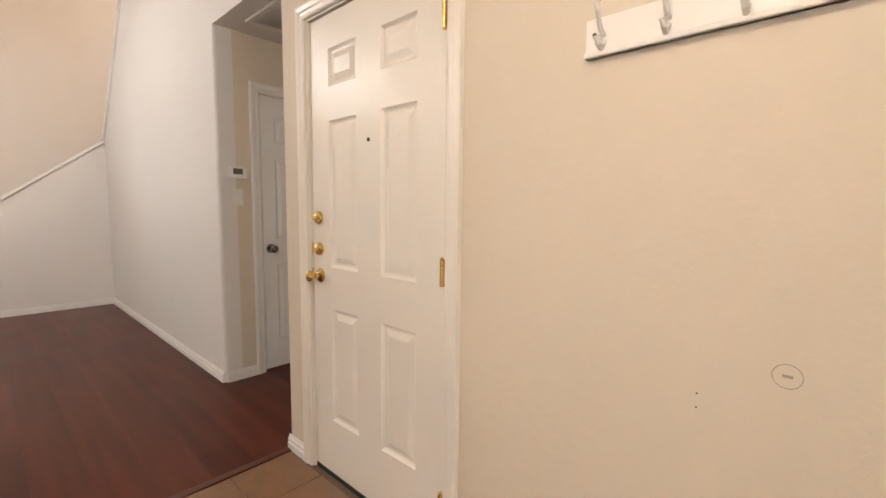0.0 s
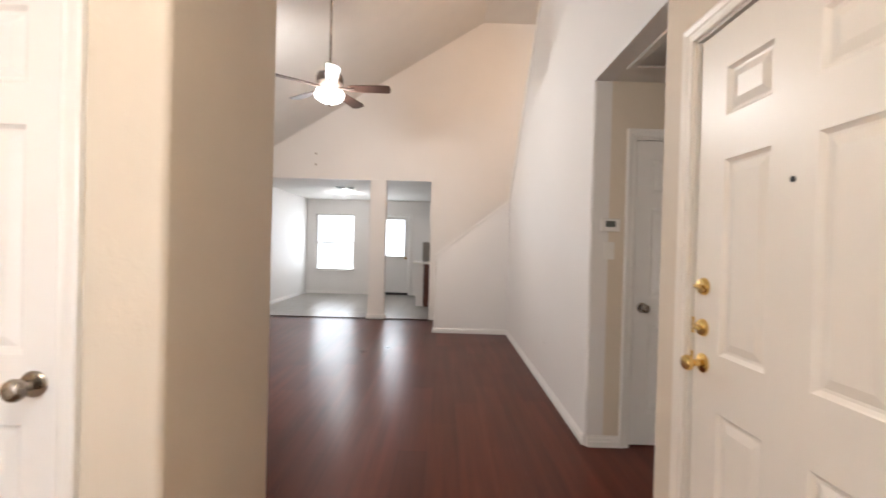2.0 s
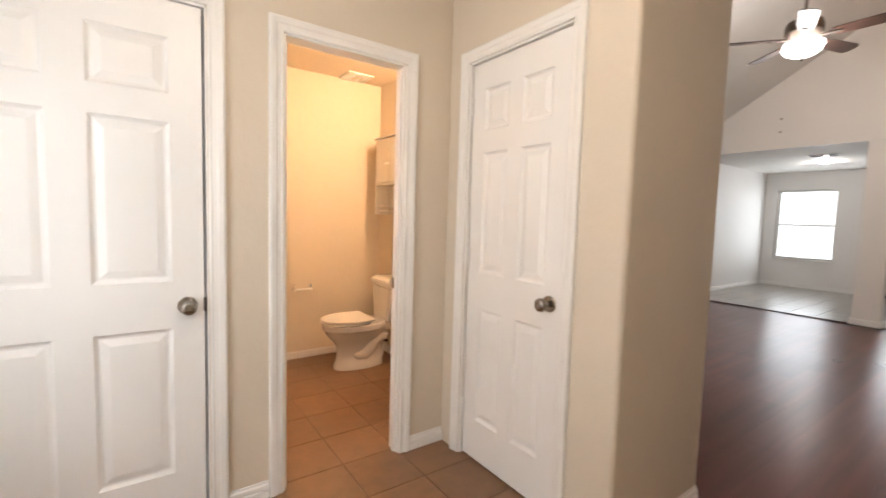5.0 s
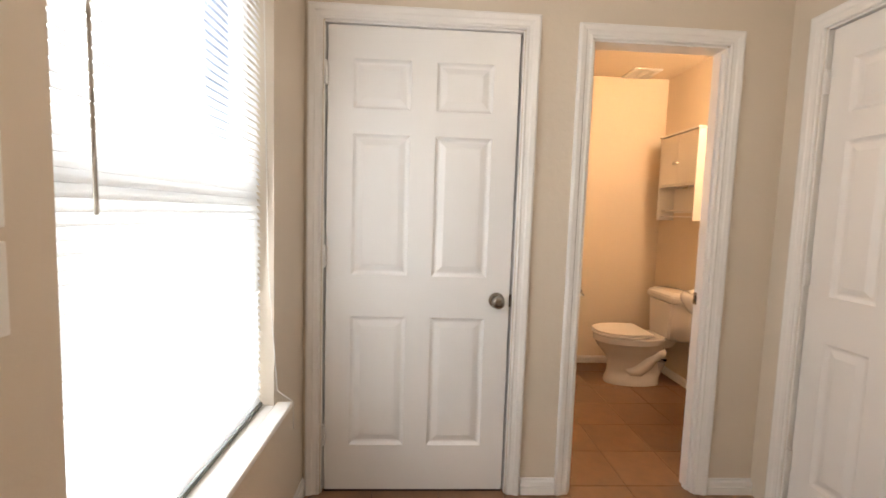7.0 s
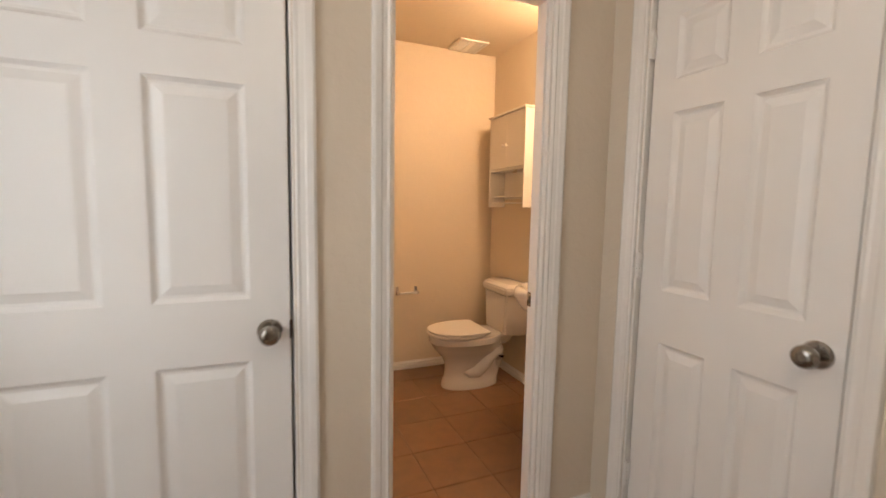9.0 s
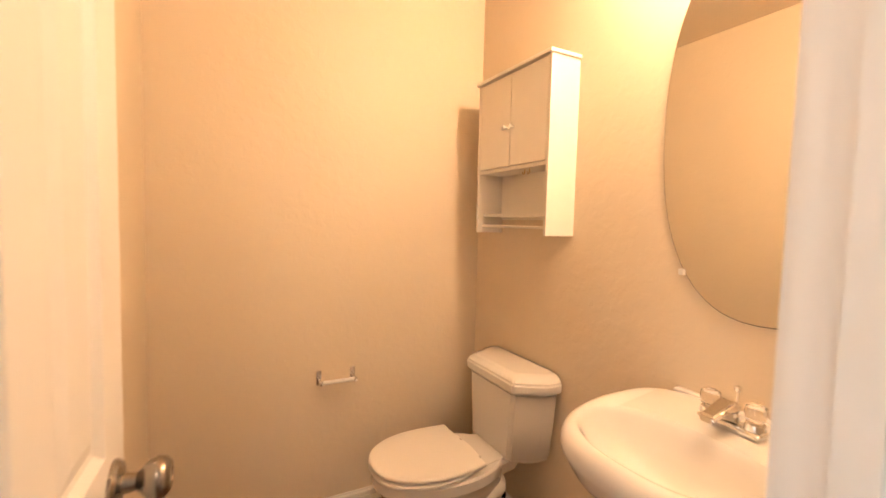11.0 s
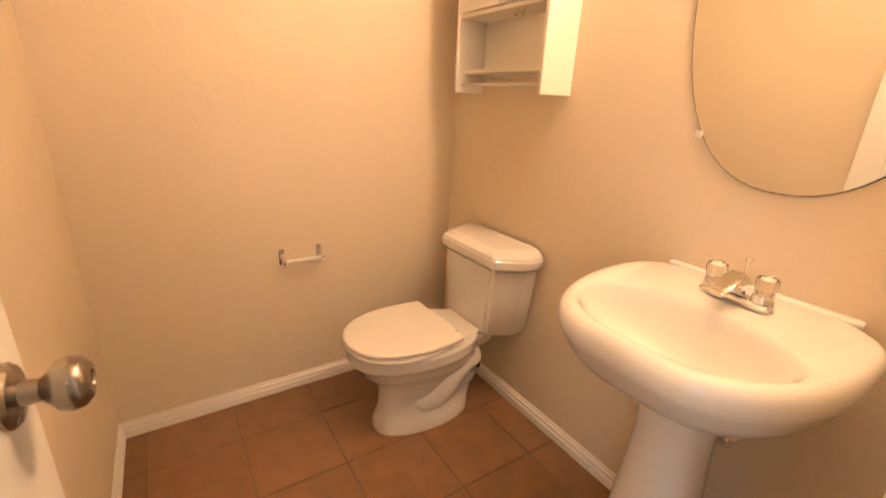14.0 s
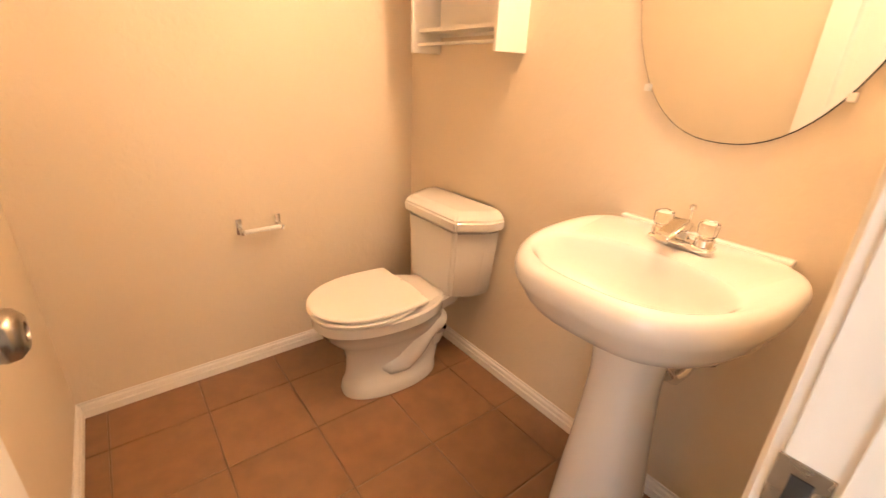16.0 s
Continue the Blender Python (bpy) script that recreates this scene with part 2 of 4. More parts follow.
def wall_y(name, y0, y1, x0, x1, z0, z1, holes, mat, label):
    bm = bmesh.new()
    edge = x0
    for a, b, c, d in sorted(holes):
        box(bm, edge, a, y0, y1, z0, z1)
        if c > z0:
            box(bm, a, b, y0, y1, z0, c)
        box(bm, a, b, y0, y1, d, z1)
        edge = b
    box(bm, edge, x1, y0, y1, z0, z1)
    return structure(name, bm, mat, label, "wall")


def round_corner(cx, cy, r, a0, a1, n=6):
    return [(cx + r * math.cos(radians(a0 + (a1 - a0) * i / n)), cy + r * math.sin(radians(a0 + (a1 - a0) * i / n))) for i in range(n + 1)]


# ---- structure ----
H = 2.44
R = 0.022
# front-door wall, with a rounded end at the hall
bm = bmesh.new()
box(bm, -1.395, -0.542, 1.34, 1.47, 2.065, H + 0.1)
box(bm, -0.542, 1.27, 1.34, 1.47, 0, H + 0.1)
prism(bm, [(-1.395, 1.34), (-1.395, 1.47), (-1.50, 1.47), (-1.50, 2.6), (-1.62, 2.6)] + round_corner(-1.62 + R, 1.34 + R, R, 180, 270), "z", 0, H + 0.1)
structure("wall_north", bm, TAN, "tan textured wall round the front door", "wall")
wall_x("wall_east", 1.125, 1.27, -1.46, 1.34, 0, H + 0.1, [(-0.97, -0.10, 0.565, 2.02)], TAN, "tan textured wall with a blinded window")
wall_y("wall_south", -1.425, -1.34, -0.965, 1.125, 0, H + 0.1, [(0.207, 1.047, -0.01, 2.06), (-0.692, -0.078, -0.01, 2.043)], TAN, "tan wall with closet door and bathroom doorway")
wall_x("wall_closet", -1.07, -0.965, -1.46, -0.37, 0, H + 0.1, [(-1.175, -0.53, -0.01, 2.06)], TAN, "tan wall with a narrow closet door")
bm = bmesh.new()
prism(bm, [(-1.66, -0.37), (-0.965, -0.37)] + round_corner(-0.965 - R, -0.258 - R, R, 0, 90) + round_corner(-1.66 + R, -0.258 - R, R, 90, 180), "z", 0, H + 0.1)
structure("wall_closet_end", bm, TAN, "tan wall end with rounded corners", "wall", True)
# hall alcove
wall_x("wall_hall_west", -2.83, -2.71, 1.55, 2.6, 0, H, [(1.715, 2.51, -0.01, 2.06)], TAN, "tan hall wall with a white door")
bm = boxed(-2.83, -1.50, 2.6, 2.7, 0, H)
structure("wall_hall_back", bm, TAN, "plain tan hall end wall", "wall")


def vault(y):
    return min(4.57 + 0.62 * y, 5.22)


# living room north wall with a sloped stair edge
bm = bmesh.new()
prism(bm, [(-6.29, 0), (-2.71 - R, 0), (-2.71 - R, 2.43), (-2.71 - R, 5.22), (-3.15, 5.22), (-6.29, 2.0)], "y", 1.43, 1.55)
prism(bm, [(-2.71 - R, 1.55), (-2.71, 1.55)] + round_corner(-2.71 - R, 1.43 + R, R, 0, -90), "z", 0, 2.43)
box(bm, -2.71 - R, -1.50, 1.43, 1.55, 2.43, 5.22)
structure("wall_living_north", bm, PALE, "pale living room wall with a raked stair edge", "wall")
bm = bmesh.new()
prism(bm, [(0.35, 0), (1.43, 0), (1.43, 2.0), (0.35, 1.16)], "x", -6.41, -6.29)
structure("wall_stair", bm, PALE, "pale half wall beside the stairs", "wall")
bm = bmesh.new()
prism(bm, [(-3.1, H - 0.01), (0.21, H - 0.01), (0.21, vault(0.21)), (-3.1, vault(-3.1))], "x", -7.49, -7.37)
prism(bm, [(0.21, 0), (2.6, 0), (2.6, 5.22), (1.05, 5.22), (0.21, vault(0.21))], "x", -7.49, -7.37)
structure("wall_living_west", bm, PALE, "tall pale gable wall over the kitchen opening", "wall")
bm = bmesh.new()
prism(bm, [(-3.1, 0), (-0.37, 0), (-0.37, 2.432), (1.43, 2.432), (1.43, 5.22), (1.05, 5.22), (-3.1, vault(-3.1))], "x", -1.66, -1.56)
structure("wall_living_east", bm, PALE, "tall pale wall over the foyer opening", "wall")
structure("wall_living_south", boxed(-7.49, -1.56, -3.2, -3.1, 0, 2.75), PALE, "pale plain living room side wall", "wall")
structure("wall_stair_north", boxed(-7.49, -1.50, 2.6, 2.7, 2.44, 5.3), PALE, "pale upper stairwell wall", "wall")
structure("wall_stair_north_lower", boxed(-7.49, -2.83, 2.6, 2.7, 0, 2.44), PALE, "pale lower stairwell wall", "wall")
# kitchen
wall_x("wall_kitchen_west", -11.05, -10.92, -3.2, 1.6, 0, H, [(-2.875, -1.875, 0.60, 2.06), (-1.27, -0.45, -0.01, 2.04)], PALE, "pale far kitchen wall with window and door")
structure("wall_kitchen_south", boxed(-10.92, -7.49, -3.2, -3.1, 0, H), PALE, "pale kitchen side wall", "wall")
structure("wall_kitchen_north", boxed(-10.92, -7.49, 1.5, 1.6, 0, H), PALE, "pale kitchen inner wall", "wall")
# bathroom
structure("wall_bath_west", boxed(-1.555, -1.445, -3.25, -1.425, 0, H + 0.1), BATHP, "cream textured bathroom wall behind the basin", "wall")
structure("wall_bath_south", boxed(-1.445, 0.05, -3.25, -3.134, 0, H + 0.1), BATHP, "cream textured bathroom wall", "wall")
structure("wall_bath_east", boxed(-0.012, 0.05, -3.134, -1.425, 0, H + 0.1), BATHP, "cream textured bathroom wall behind the door", "wall")
structure("wall_bath_north", box(boxed(-1.445, -0.695, -1.431, -1.425, 0, 2.475), -0.075, -0.012, -1.431, -1.425, 0, 2.475), BATHP, "cream inner face beside the doorway", "wall")
# Unseen board added so no sky light leaks round the closet door.
structure("closet_light_block", boxed(0.10, 1.27, -1.58, -1.50, 0, H), TAN, "added unseen board blocking light behind the closet door", "wall")
# Added panel, never in view, keeps daylight out of the front door's gaps.
structure("front_door_light_block", boxed(-1.50, -0.45, 1.50, 1.56, 0, H), TAN, "added unseen board blocking light outside the front door", "wall")
# ceilings
structure("ceiling_foyer", boxed(-1.56, 1.27, -1.46, 1.47, H, H + 0.1), CEIL, "white textured foyer ceiling", "ceiling")
structure("ceiling_hall", boxed(-2.83, -1.62, 1.55, 2.6, 2.43, 2.53), CEIL, "white textured hall ceiling", "ceiling")
structure("ceiling_bath", boxed(-1.555, 0.05, -3.25, -1.461, 2.475, 2.55), BATHP, "cream textured bathroom ceiling", "ceiling")
structure("ceiling_kitchen", boxed(-11.05, -7.49, -3.2, 1.6, H - 0.008, H + 0.1), CEIL, "white kitchen ceiling", "ceiling")
bm = bmesh.new()
prism(bm, [(-3.2, vault(-3.2)), (1.05, 5.22), (2.7, 5.22), (2.7, 5.34), (1.05, 5.34), (-3.2, vault(-3.2) + 0.12)], "x", -7.49, -1.50)
structure("ceiling_living", bm, CEIL, "white vaulted living room ceiling", "ceiling")

# ---- floors ----
structure("ground", boxed(-60, 60, -60, 60, -0.30, -0.12), material("lawn", (0.09, 0.12, 0.05), 0.9, vary=0.2, vscale=1), "plain ground outside the house", "ground")
floor_f = structure("floor_foyer", boxed(-1.60, 1.14, -3.2, 1.45, -0.1, -0.004), GROUT, "brown square ceramic tile floor", "floor")
floor_l = structure("floor_living", boxed(-7.40, -1.60, -3.2, 2.7, -0.1, -0.002), RUBBER, "glossy dark cherry laminate plank floor", "floor")
floor_k = structure("floor_kitchen", boxed(-11.05, -7.40, -3.2, 1.6, -0.1, -0.004), GROUT, "pale square ceramic tile kitchen floor", "floor")
structure("threshold", boxed(-1.625, -1.585, -0.258, 1.34, -0.004, 0.007, bevel=0.003), CABWOOD, "dark wood threshold strip", "trim")
structure("threshold_kitchen", boxed(-7.42, -7.37, -3.1, 0.21, -0.004, 0.008, bevel=0.003), CABWOOD, "dark wood threshold strip", "trim")

# ---- trim ----
BASE = [(0.0, 0.0), (0.015, 0.0), (0.015, 0.036), (0.009, 0.039), (0.009, 0.043), (0.013, 0.046), (0.011, 0.060), (0.005, 0.066), (0.004, 0.076), (0.0, 0.076)]


def baseboard(p, q, nx, ny, tall=1.0):
    """Runs from p to q on the floor and stands proud of the wall towards (nx, ny)."""
    rings = [[(e[0] + nx * o, e[1] + ny * o, z * tall) for o, z in BASE] for e in (p, q)]
    structure("baseboard", loft(rings), TRIM, "white profiled baseboard", "baseboard")


for p, q, nx, ny in [((-1.46, 1.34), (-1.62, 1.34), 0, -1), ((1.125, 1.34), (-0.455, 1.34), 0, -1), ((1.125, -1.34), (1.125, 1.34), -1, 0),
                     ((0.14, -1.34), (-0.02, -1.34), 0, 1), ((-0.75, -1.34), (-0.965, -1.34), 0, 1), ((-0.965, -0.46), (-0.965, -0.275), 1, 0),
                     ((-0.98, -0.258), (-1.645, -0.258), 0, 1), ((-1.66, -0.275), (-1.66, -3.1), -1, 0), ((-2.725, 1.43), (-6.29, 1.43), 0, -1),
                     ((-2.71, 1.655), (-2.71, 1.445), 1, 0), ((-1.62, 1.36), (-1.62, 2.6), -1, 0), ((-1.62, 2.6), (-2.71, 2.6), 0, -1),
                     ((-6.29, 1.43), (-6.29, 0.33), 1, 0), ((-6.27, 0.325), (-6.43, 0.325), 0, -1), ((-1.66, -3.1), (-10.92, -3.1), 0, 1),
                     ((-10.92, -3.1), (-10.92, -1.34), 1, 0), ((-10.92, -0.38), (-10.92, 1.5), 1, 0),
                     ]:
    baseboard(p, q, nx, ny)
for p, q, nx, ny in [((-1.445, -1.431), (-1.445, -3.134), 1, 0), ((-0.012, -3.134), (-1.445, -3.134), 0, 1), ((-0.012, -1.431), (-0.012, -3.134), -1, 0)]:
    baseboard(p, q, nx, ny, 0.82)

# raked caps of the stair walls
bm = bmesh.new()
prism(bm, [(0.33, 1.15), (1.43, 2.005), (1.43, 2.045), (0.33, 1.19)], "x", -6.43, -6.27)
structure("stair_cap", bm, TRIM, "white painted cap on the raked stair wall", "trim")
bm = bmesh.new()
prism(bm, [(-6.33, 1.96), (-3.15, 5.215), (-3.20, 5.218), (-6.36, 2.02)], "y", 1.41, 1.57)
structure("stair_cap_upper", bm, TRIM, "white painted cap on the raked stair wall", "trim")
structure("stair_post", boxed(-6.43, -6.27, 0.325, 0.345, 0.08, 1.18, bevel=0.004), TRIM, "white end board of the stair wall", "trim")
stairs = thing("stairs", pose(-6.9, 0.3, 0), "carpeted stairs rising behind a pale half wall", "stairs")
for k in range(6):
    part("step", boxed(-0.46, 0.48, 0.05 + 0.2 * k, 1.12, 0.18 * k, 0.18 * (k + 1), bevel=0.01), CARPET, stairs)
for k in range(10):
    part("step", boxed(0.48 + 0.24 * k, 3.0, 1.27, 2.28, 1.08 + 0.2 * k, 1.08 + 0.2 * (k + 1), bevel=0.01), CARPET, stairs)

CASING = [(0.006, 0.0), (0.006, 0.009), (0.012, 0.012), (0.020, 0.010), (0.034, 0.012), (0.040, 0.016), (0.058, 0.019), (0.066, 0.016), (0.068, 0.0)]


def casing(name, w, h, m, depth, label, mat=TRIM, both=False, jamb_mat=None):
    """Door trim round an opening w wide and h high; local x along the wall, -y out of it."""
    t = tagged(thing(name, m, label, "door trim"), "", "", "", "structure")
    for side in ((-1, 1) if both else (-1,)):
        def y_of(d):
            return -d if side < 0 else depth + d
        left = [[(-o, y_of(d), 0) for o, d in CASING], [(-o, y_of(d), h + o) for o, d in CASING]]
        right = [[(w + o, y_of(d), 0) for o, d in CASING], [(w + o, y_of(d), h + o) for o, d in CASING]]
        top = [[(-o, y_of(d), h + o) for o, d in CASING], [(w + o, y_of(d), h + o) for o, d in CASING]]
        for rings, nm in ((left, "casing_leg"), (right, "casing_leg"), (top, "casing_head")):
            part(nm, loft(rings), mat, t)
    jm = jamb_mat or mat
    part("jamb", boxed(-0.012, 0.003, 0.001, depth - 0.001, 0, h), jm, t)
    part("jamb", boxed(w - 0.003, w + 0.012, 0.001, depth - 0.001, 0, h), jm, t)
    part("head_jamb", boxed(0.003, w - 0.003, 0.001, depth - 0.001, h - 0.003, h + 0.012), jm, t)
    return t


def panel_side(bm, w, h, panels, y, s):
    """One face of a panelled door, with sunk mouldings and raised fields."""
    xs = sorted({0, w, *[p[0] for p in panels], *[p[1] for p in panels]})
    zs = sorted({0, h, *[p[2] for p in panels], *[p[3] for p in panels]})
    for xa, xb in zip(xs, xs[1:]):
        for za, zb in zip(zs, zs[1:]):
            if any(p[0] <= xa and xb <= p[1] and p[2] <= za and zb <= p[3] for p in panels):
                continue
            bm.faces.new([bm.verts.new(c) for c in ((xa, y, za), (xb, y, za), (xb, y, zb), (xa, y, zb))])
    for a, b, c, d in panels:
        rings = []
        for inset, dep in ((0, 0), (0.004, 0.004), (0.012, 0.010), (0.020, 0.011), (0.046, 0.003)):
            rings.append([bm.verts.new(q) for q in ((a + inset, y + s * dep, c + inset), (b - inset, y + s * dep, c + inset),
                                                    (b - inset, y + s * dep, d - inset), (a + inset, y + s * dep, d - inset))])
        for r0, r1 in zip(rings, rings[1:]):
            for i in range(4):
                bm.faces.new((r0[i], r0[(i + 1) % 4], r1[(i + 1) % 4], r1[i]))
        bm.faces.new(rings[-1])


def slab(w, h, panels, th=0.035):
    bm = bmesh.new()
    panel_side(bm, w, h, panels, 0, 1)
    panel_side(bm, w, h, panels, th, -1)
    for c in (((0, 0), (0, h)), ((w, h), (w, 0)), ((0, h), (w, h)), ((w, 0), (0, 0))):
        (xa, za), (xb, zb) = c
        bm.faces.new([bm.verts.new(q) for q in ((xa, 0, za), (xb, 0, zb), (xb, th, zb), (xa, th, za))])
    bmesh.ops.remove_doubles(bm, verts=bm.verts[:], dist=1e-5)
    return bm


def six(w, stile, mid, rows):
    pw = (w - 2 * stile - mid) / 2
    return [(a, a + pw, c, d) for c, d in rows for a in (stile, stile + pw + mid)]


def knob(parent, x, z, mat, side=-1, th=0.035, label="round satin nickel door knob"):
    """A turned knob on its rose; side -1 is the door's front."""
    prof = [(r * 1.1, h) for r, h in [(0.032, 0), (0.032, 0.004), (0.028, 0.009), (0.013, 0.012), (0.011, 0.028), (0.016, 0.034), (0.024, 0.042), (0.027, 0.053), (0.025, 0.063), (0.018, 0.070), (0.010, 0.071), (0.009, 0.069), (0.001, 0.069)]]
    m = pose(x, 0 if side < 0 else th, z, 90 if side < 0 else -90)
    k = part("knob", lathe(prof, 28), mat, parent, label, True, m)
    return k


def hinges(parent, x, zs, mat, label):
    for z in zs:
        bm = bmesh.new()
        for k in range(5):
            lathe([(0.0075, -0.0445 + 0.018 * k), (0.0075, -0.0275 + 0.018 * k)], 10, bm, pose(x, -0.016, z))
        lathe([(0.004, 0.045), (0.0065, 0.049), (0.002, 0.054)], 10, bm, pose(x, -0.016, z))
        box(bm, x - 0.010, x + 0.008, -0.012, -0.0005, z - 0.045, z + 0.045)
        part("hinge", bm, mat, parent, label, True)


ROWS6 = [(0.21, 0.80), (0.985, 1.59), (1.695, 1.90)]
# front door
d = thing("door_1", pose(-1.376, 1.352, 0.012), "closed cream six-panel front door with brass locks", "door", "", "structure")
part("slab", slab(0.813, 2.033, six(0.813, 0.135, 0.15, [(0.265, 0.785), (0.97, 1.60), (1.74, 1.895)]), 0.044), CREAMDOOR, d)
hinges(d, 0.816, (0.20, 1.02, 1.84), BRASS, "polished brass hinge")
k = part("knob", lathe([(0.033, 0), (0.033, 0.005), (0.027, 0.010), (0.012, 0.014), (0.011, 0.030), (0.017, 0.036), (0.026, 0.046), (0.027, 0.056), (0.022, 0.064), (0.010, 0.067), (0.001, 0.067)], 28), BRASS, d, "polished brass knob", True, pose(0.055, 0, 0.925, 90))
for z in (1.045, 1.185):
    lock = part("deadbolt", lathe([(0.030, 0), (0.030, 0.006), (0.025, 0.014), (0.008, 0.016), (0.007, 0.022), (0.001, 0.022)], 28), BRASS, d, "polished brass deadbolt", True, pose(0.052, 0, z, 90))
    part("thumb_turn", boxed(-0.016, 0.016, -0.006, 0.006, 0.017, 0.031, bevel=0.003), BRASS, lock)
for z in (0.925, 1.045):
    part("strike_plate", boxed(-0.012, 0.0, -0.004, 0.004, z - 0.028, z + 0.028), BRASS, d)
part("peephole", lathe([(0.008, 0), (0.008, 0.003), (0.005, 0.004), (0.001, 0.002)], 16), DARK, d, "black peephole", True, pose(0.41, 0, 1.495, 90))
part("sweep_or_gap_shade", boxed(0.0, 0.813, -0.004, 0.0, -0.008, 0.012), RUBBER, d, "dark door sweep")
casing("door_trim_1", 0.841, 2.055, pose(-1.390, 1.34, 0), 0.13, "cream profiled casing round the front door", CREAMDOOR)

# foyer closet door
d = thing("door_2", pose(1.033, -1.352, 0.012, 0, 0, 180), "closed white six-panel closet door with nickel knob", "door", "", "structure")
part("slab", slab(0.810, 2.033, six(0.810, 0.108, 0.108, ROWS6)), DOORP, d)
hinges(d, -0.004, (0.26, 1.06, 1.83), TRIM, "white painted hinge")
knob(d, 0.752, 0.885, NICKEL)
part("latch_plate", boxed(0.808, 0.816, -0.004, 0.002, 0.857, 0.913), BRONZE, d, "dark latch plate")
casing("door_trim_2", 0.835, 2.052, pose(1.045, -1.34, 0, 0, 0, 180), 0.12, "white profiled casing round the closet door")

# Black strip stands in for the shade in the gap under the closet door.
part("sweep_or_gap_shade", boxed(0.0, 0.81, 0.004, 0.030, -0.012, 0.0), RUBBER, d, "black strip put in as shade under the door")

# narrow closet door beside the pillar
d = thing("door_3", pose(-0.982, -1.158, 0.012, 0, 0, 90), "closed white six-panel narrow closet door", "door", "", "structure")
part("slab", slab(0.610, 2.033, six(0.610, 0.09, 0.085, ROWS6)), DOORP, d)
hinges(d, -0.004, (0.26, 1.06, 1.83), TRIM, "white painted hinge")
knob(d, 0.553, 0.91, NICKEL)
casing("door_trim_3", 0.635, 2.052, pose(-0.965, -1.17, 0, 0, 0, 90), 0.105, "white profiled casing round the narrow closet door")

# bathroom doorway and its open door
trim = casing("door_trim_4", 0.590, 2.03, pose(-0.090, -1.34, 0, 0, 0, 180), 0.091, "white profiled casing round the open bathroom doorway", both=True)
part("door_stop", boxed(0.576, 0.587, 0.022, 0.052, 0, 2.01), TRIM, trim)
part("door_stop", boxed(0.003, 0.014, 0.022, 0.052, 0, 2.01), TRIM, trim)
plate = part("strike_plate", boxed(0.5855, 0.588, 0.056, 0.093, 0.885, 0.943, bevel=0.001), NICKEL, trim, "satin nickel strike plate")
part("strike_hole", boxed(0.5845, 0.5852, 0.066, 0.081, 0.900, 0.930), DARK, plate)
d = thing("door_4", pose(-0.094, -1.446, 0.012, 0, 0, -92.8), "open white six-panel bathroom door", "door", "", "structure")
part("slab", slab(0.585, 2.05, six(0.585, 0.092, 0.085, ROWS6)), DOORP, d)
knob(d, 0.525, 0.930, NICKEL)
part("latch_plate", boxed(0.5845, 0.587, 0.006, 0.030, 0.902, 0.958), NICKEL, d)

# hall door
d = thing("door_5", pose(-2.727, 1.735, 0.012, 0, 0, 90), "closed white six-panel hall door with bronze knob", "door", "", "structure")
part("slab", slab(0.760, 2.033, six(0.760, 0.105, 0.10, ROWS6)), DOORP, d)
knob(d, 0.058, 0.92, NICKEL)
casing("door_trim_5", 0.785, 2.052, pose(-2.71, 1.722, 0, 0, 0, 90), 0.12, "white profiled casing round the hall door")

# ---- foyer window ----
w = thing("window_1", pose(1.125, -0.535, 0.58), "white vinyl window behind closed blinds", "window", "", "structure")
for y0, y1, z0, z1 in ((-0.435, -0.40, 0, 1.44), (0.40, 0.435, 0, 1.44), (-0.40, 0.40, 0, 0.04), (-0.40, 0.40, 1.40, 1.44), (-0.40, 0.40, 0.70, 0.745)):
    part("window_frame", boxed(0.085, 0.135, y0, y1, z0, z1, bevel=0.004), PLAST, w)
for z0, z1 in ((0.04, 0.70), (0.745, 1.40)):
    g = part("pane", boxed(0.106, 0.110, -0.40, 0.40, z0, z1), GLASS, w)
    g.visible_shadow = False
part("window_sill", boxed(-0.055, -0.001, -0.47, 0.47, -0.022, 0.0, bevel=0.006), TRIM, w, "white painted window stool")
part("sill_board", boxed(-0.001, 0.084, -0.434, 0.434, -0.014, 0.0), TRIM, w)
part("apron", boxed(-0.014, -0.001, -0.46, 0.46, -0.075, -0.022, bevel=0.003), TRIM, w)
b = thing("window_blind", pose(1.175, -0.535, 0.583), "closed white horizontal blind in the foyer window", "blind")
part("head_rail", boxed(-0.02, 0.02, -0.425, 0.425, 1.39, 1.43, bevel=0.003), PLAST, b)
part("bottom_rail", boxed(-0.014, 0.014, -0.425, 0.425, 0.0, 0.014, bevel=0.003), SCREEN, b, "grey bottom rail")
sbm = bmesh.new()
prism(sbm, [(-0.0075, -0.012), (-0.0035, -0.005), (0.0, 0.0), (0.0065, 0.012), (0.0055, 0.0125), (-0.001, 0.0005), (-0.0045, -0.0045), (-0.0085, -0.0115)], "y", -0.425, 0.425)
slat_mesh = finish("slat", sbm, SLAT)
for i in range(60):
    s = new("slat", slat_mesh)
    s.parent = b
    s.matrix_basis = pose(0, 0, 0.03 + 0.0226 * i)
part("wand", tube([(-0.03, 0.34, 1.40), (-0.034, 0.338, 0.67)], 0.0032, 8), SCUFF, b, "grey tilt wand", True)
part("cord", tube([(-0.03, -0.40, 1.40), (-0.035, -0.42, 0.5), (-0.06, -0.44, 0.05), (-0.112, -0.45, 0.004), (-0.112, -0.46, -0.10)], 0.0016, 6), PLAST, b, "white pull cord", True)
hook = thing("cord_cleat", pose(1.125, -1.06, 0.51), "small brown cord cleat below the window", "cleat")
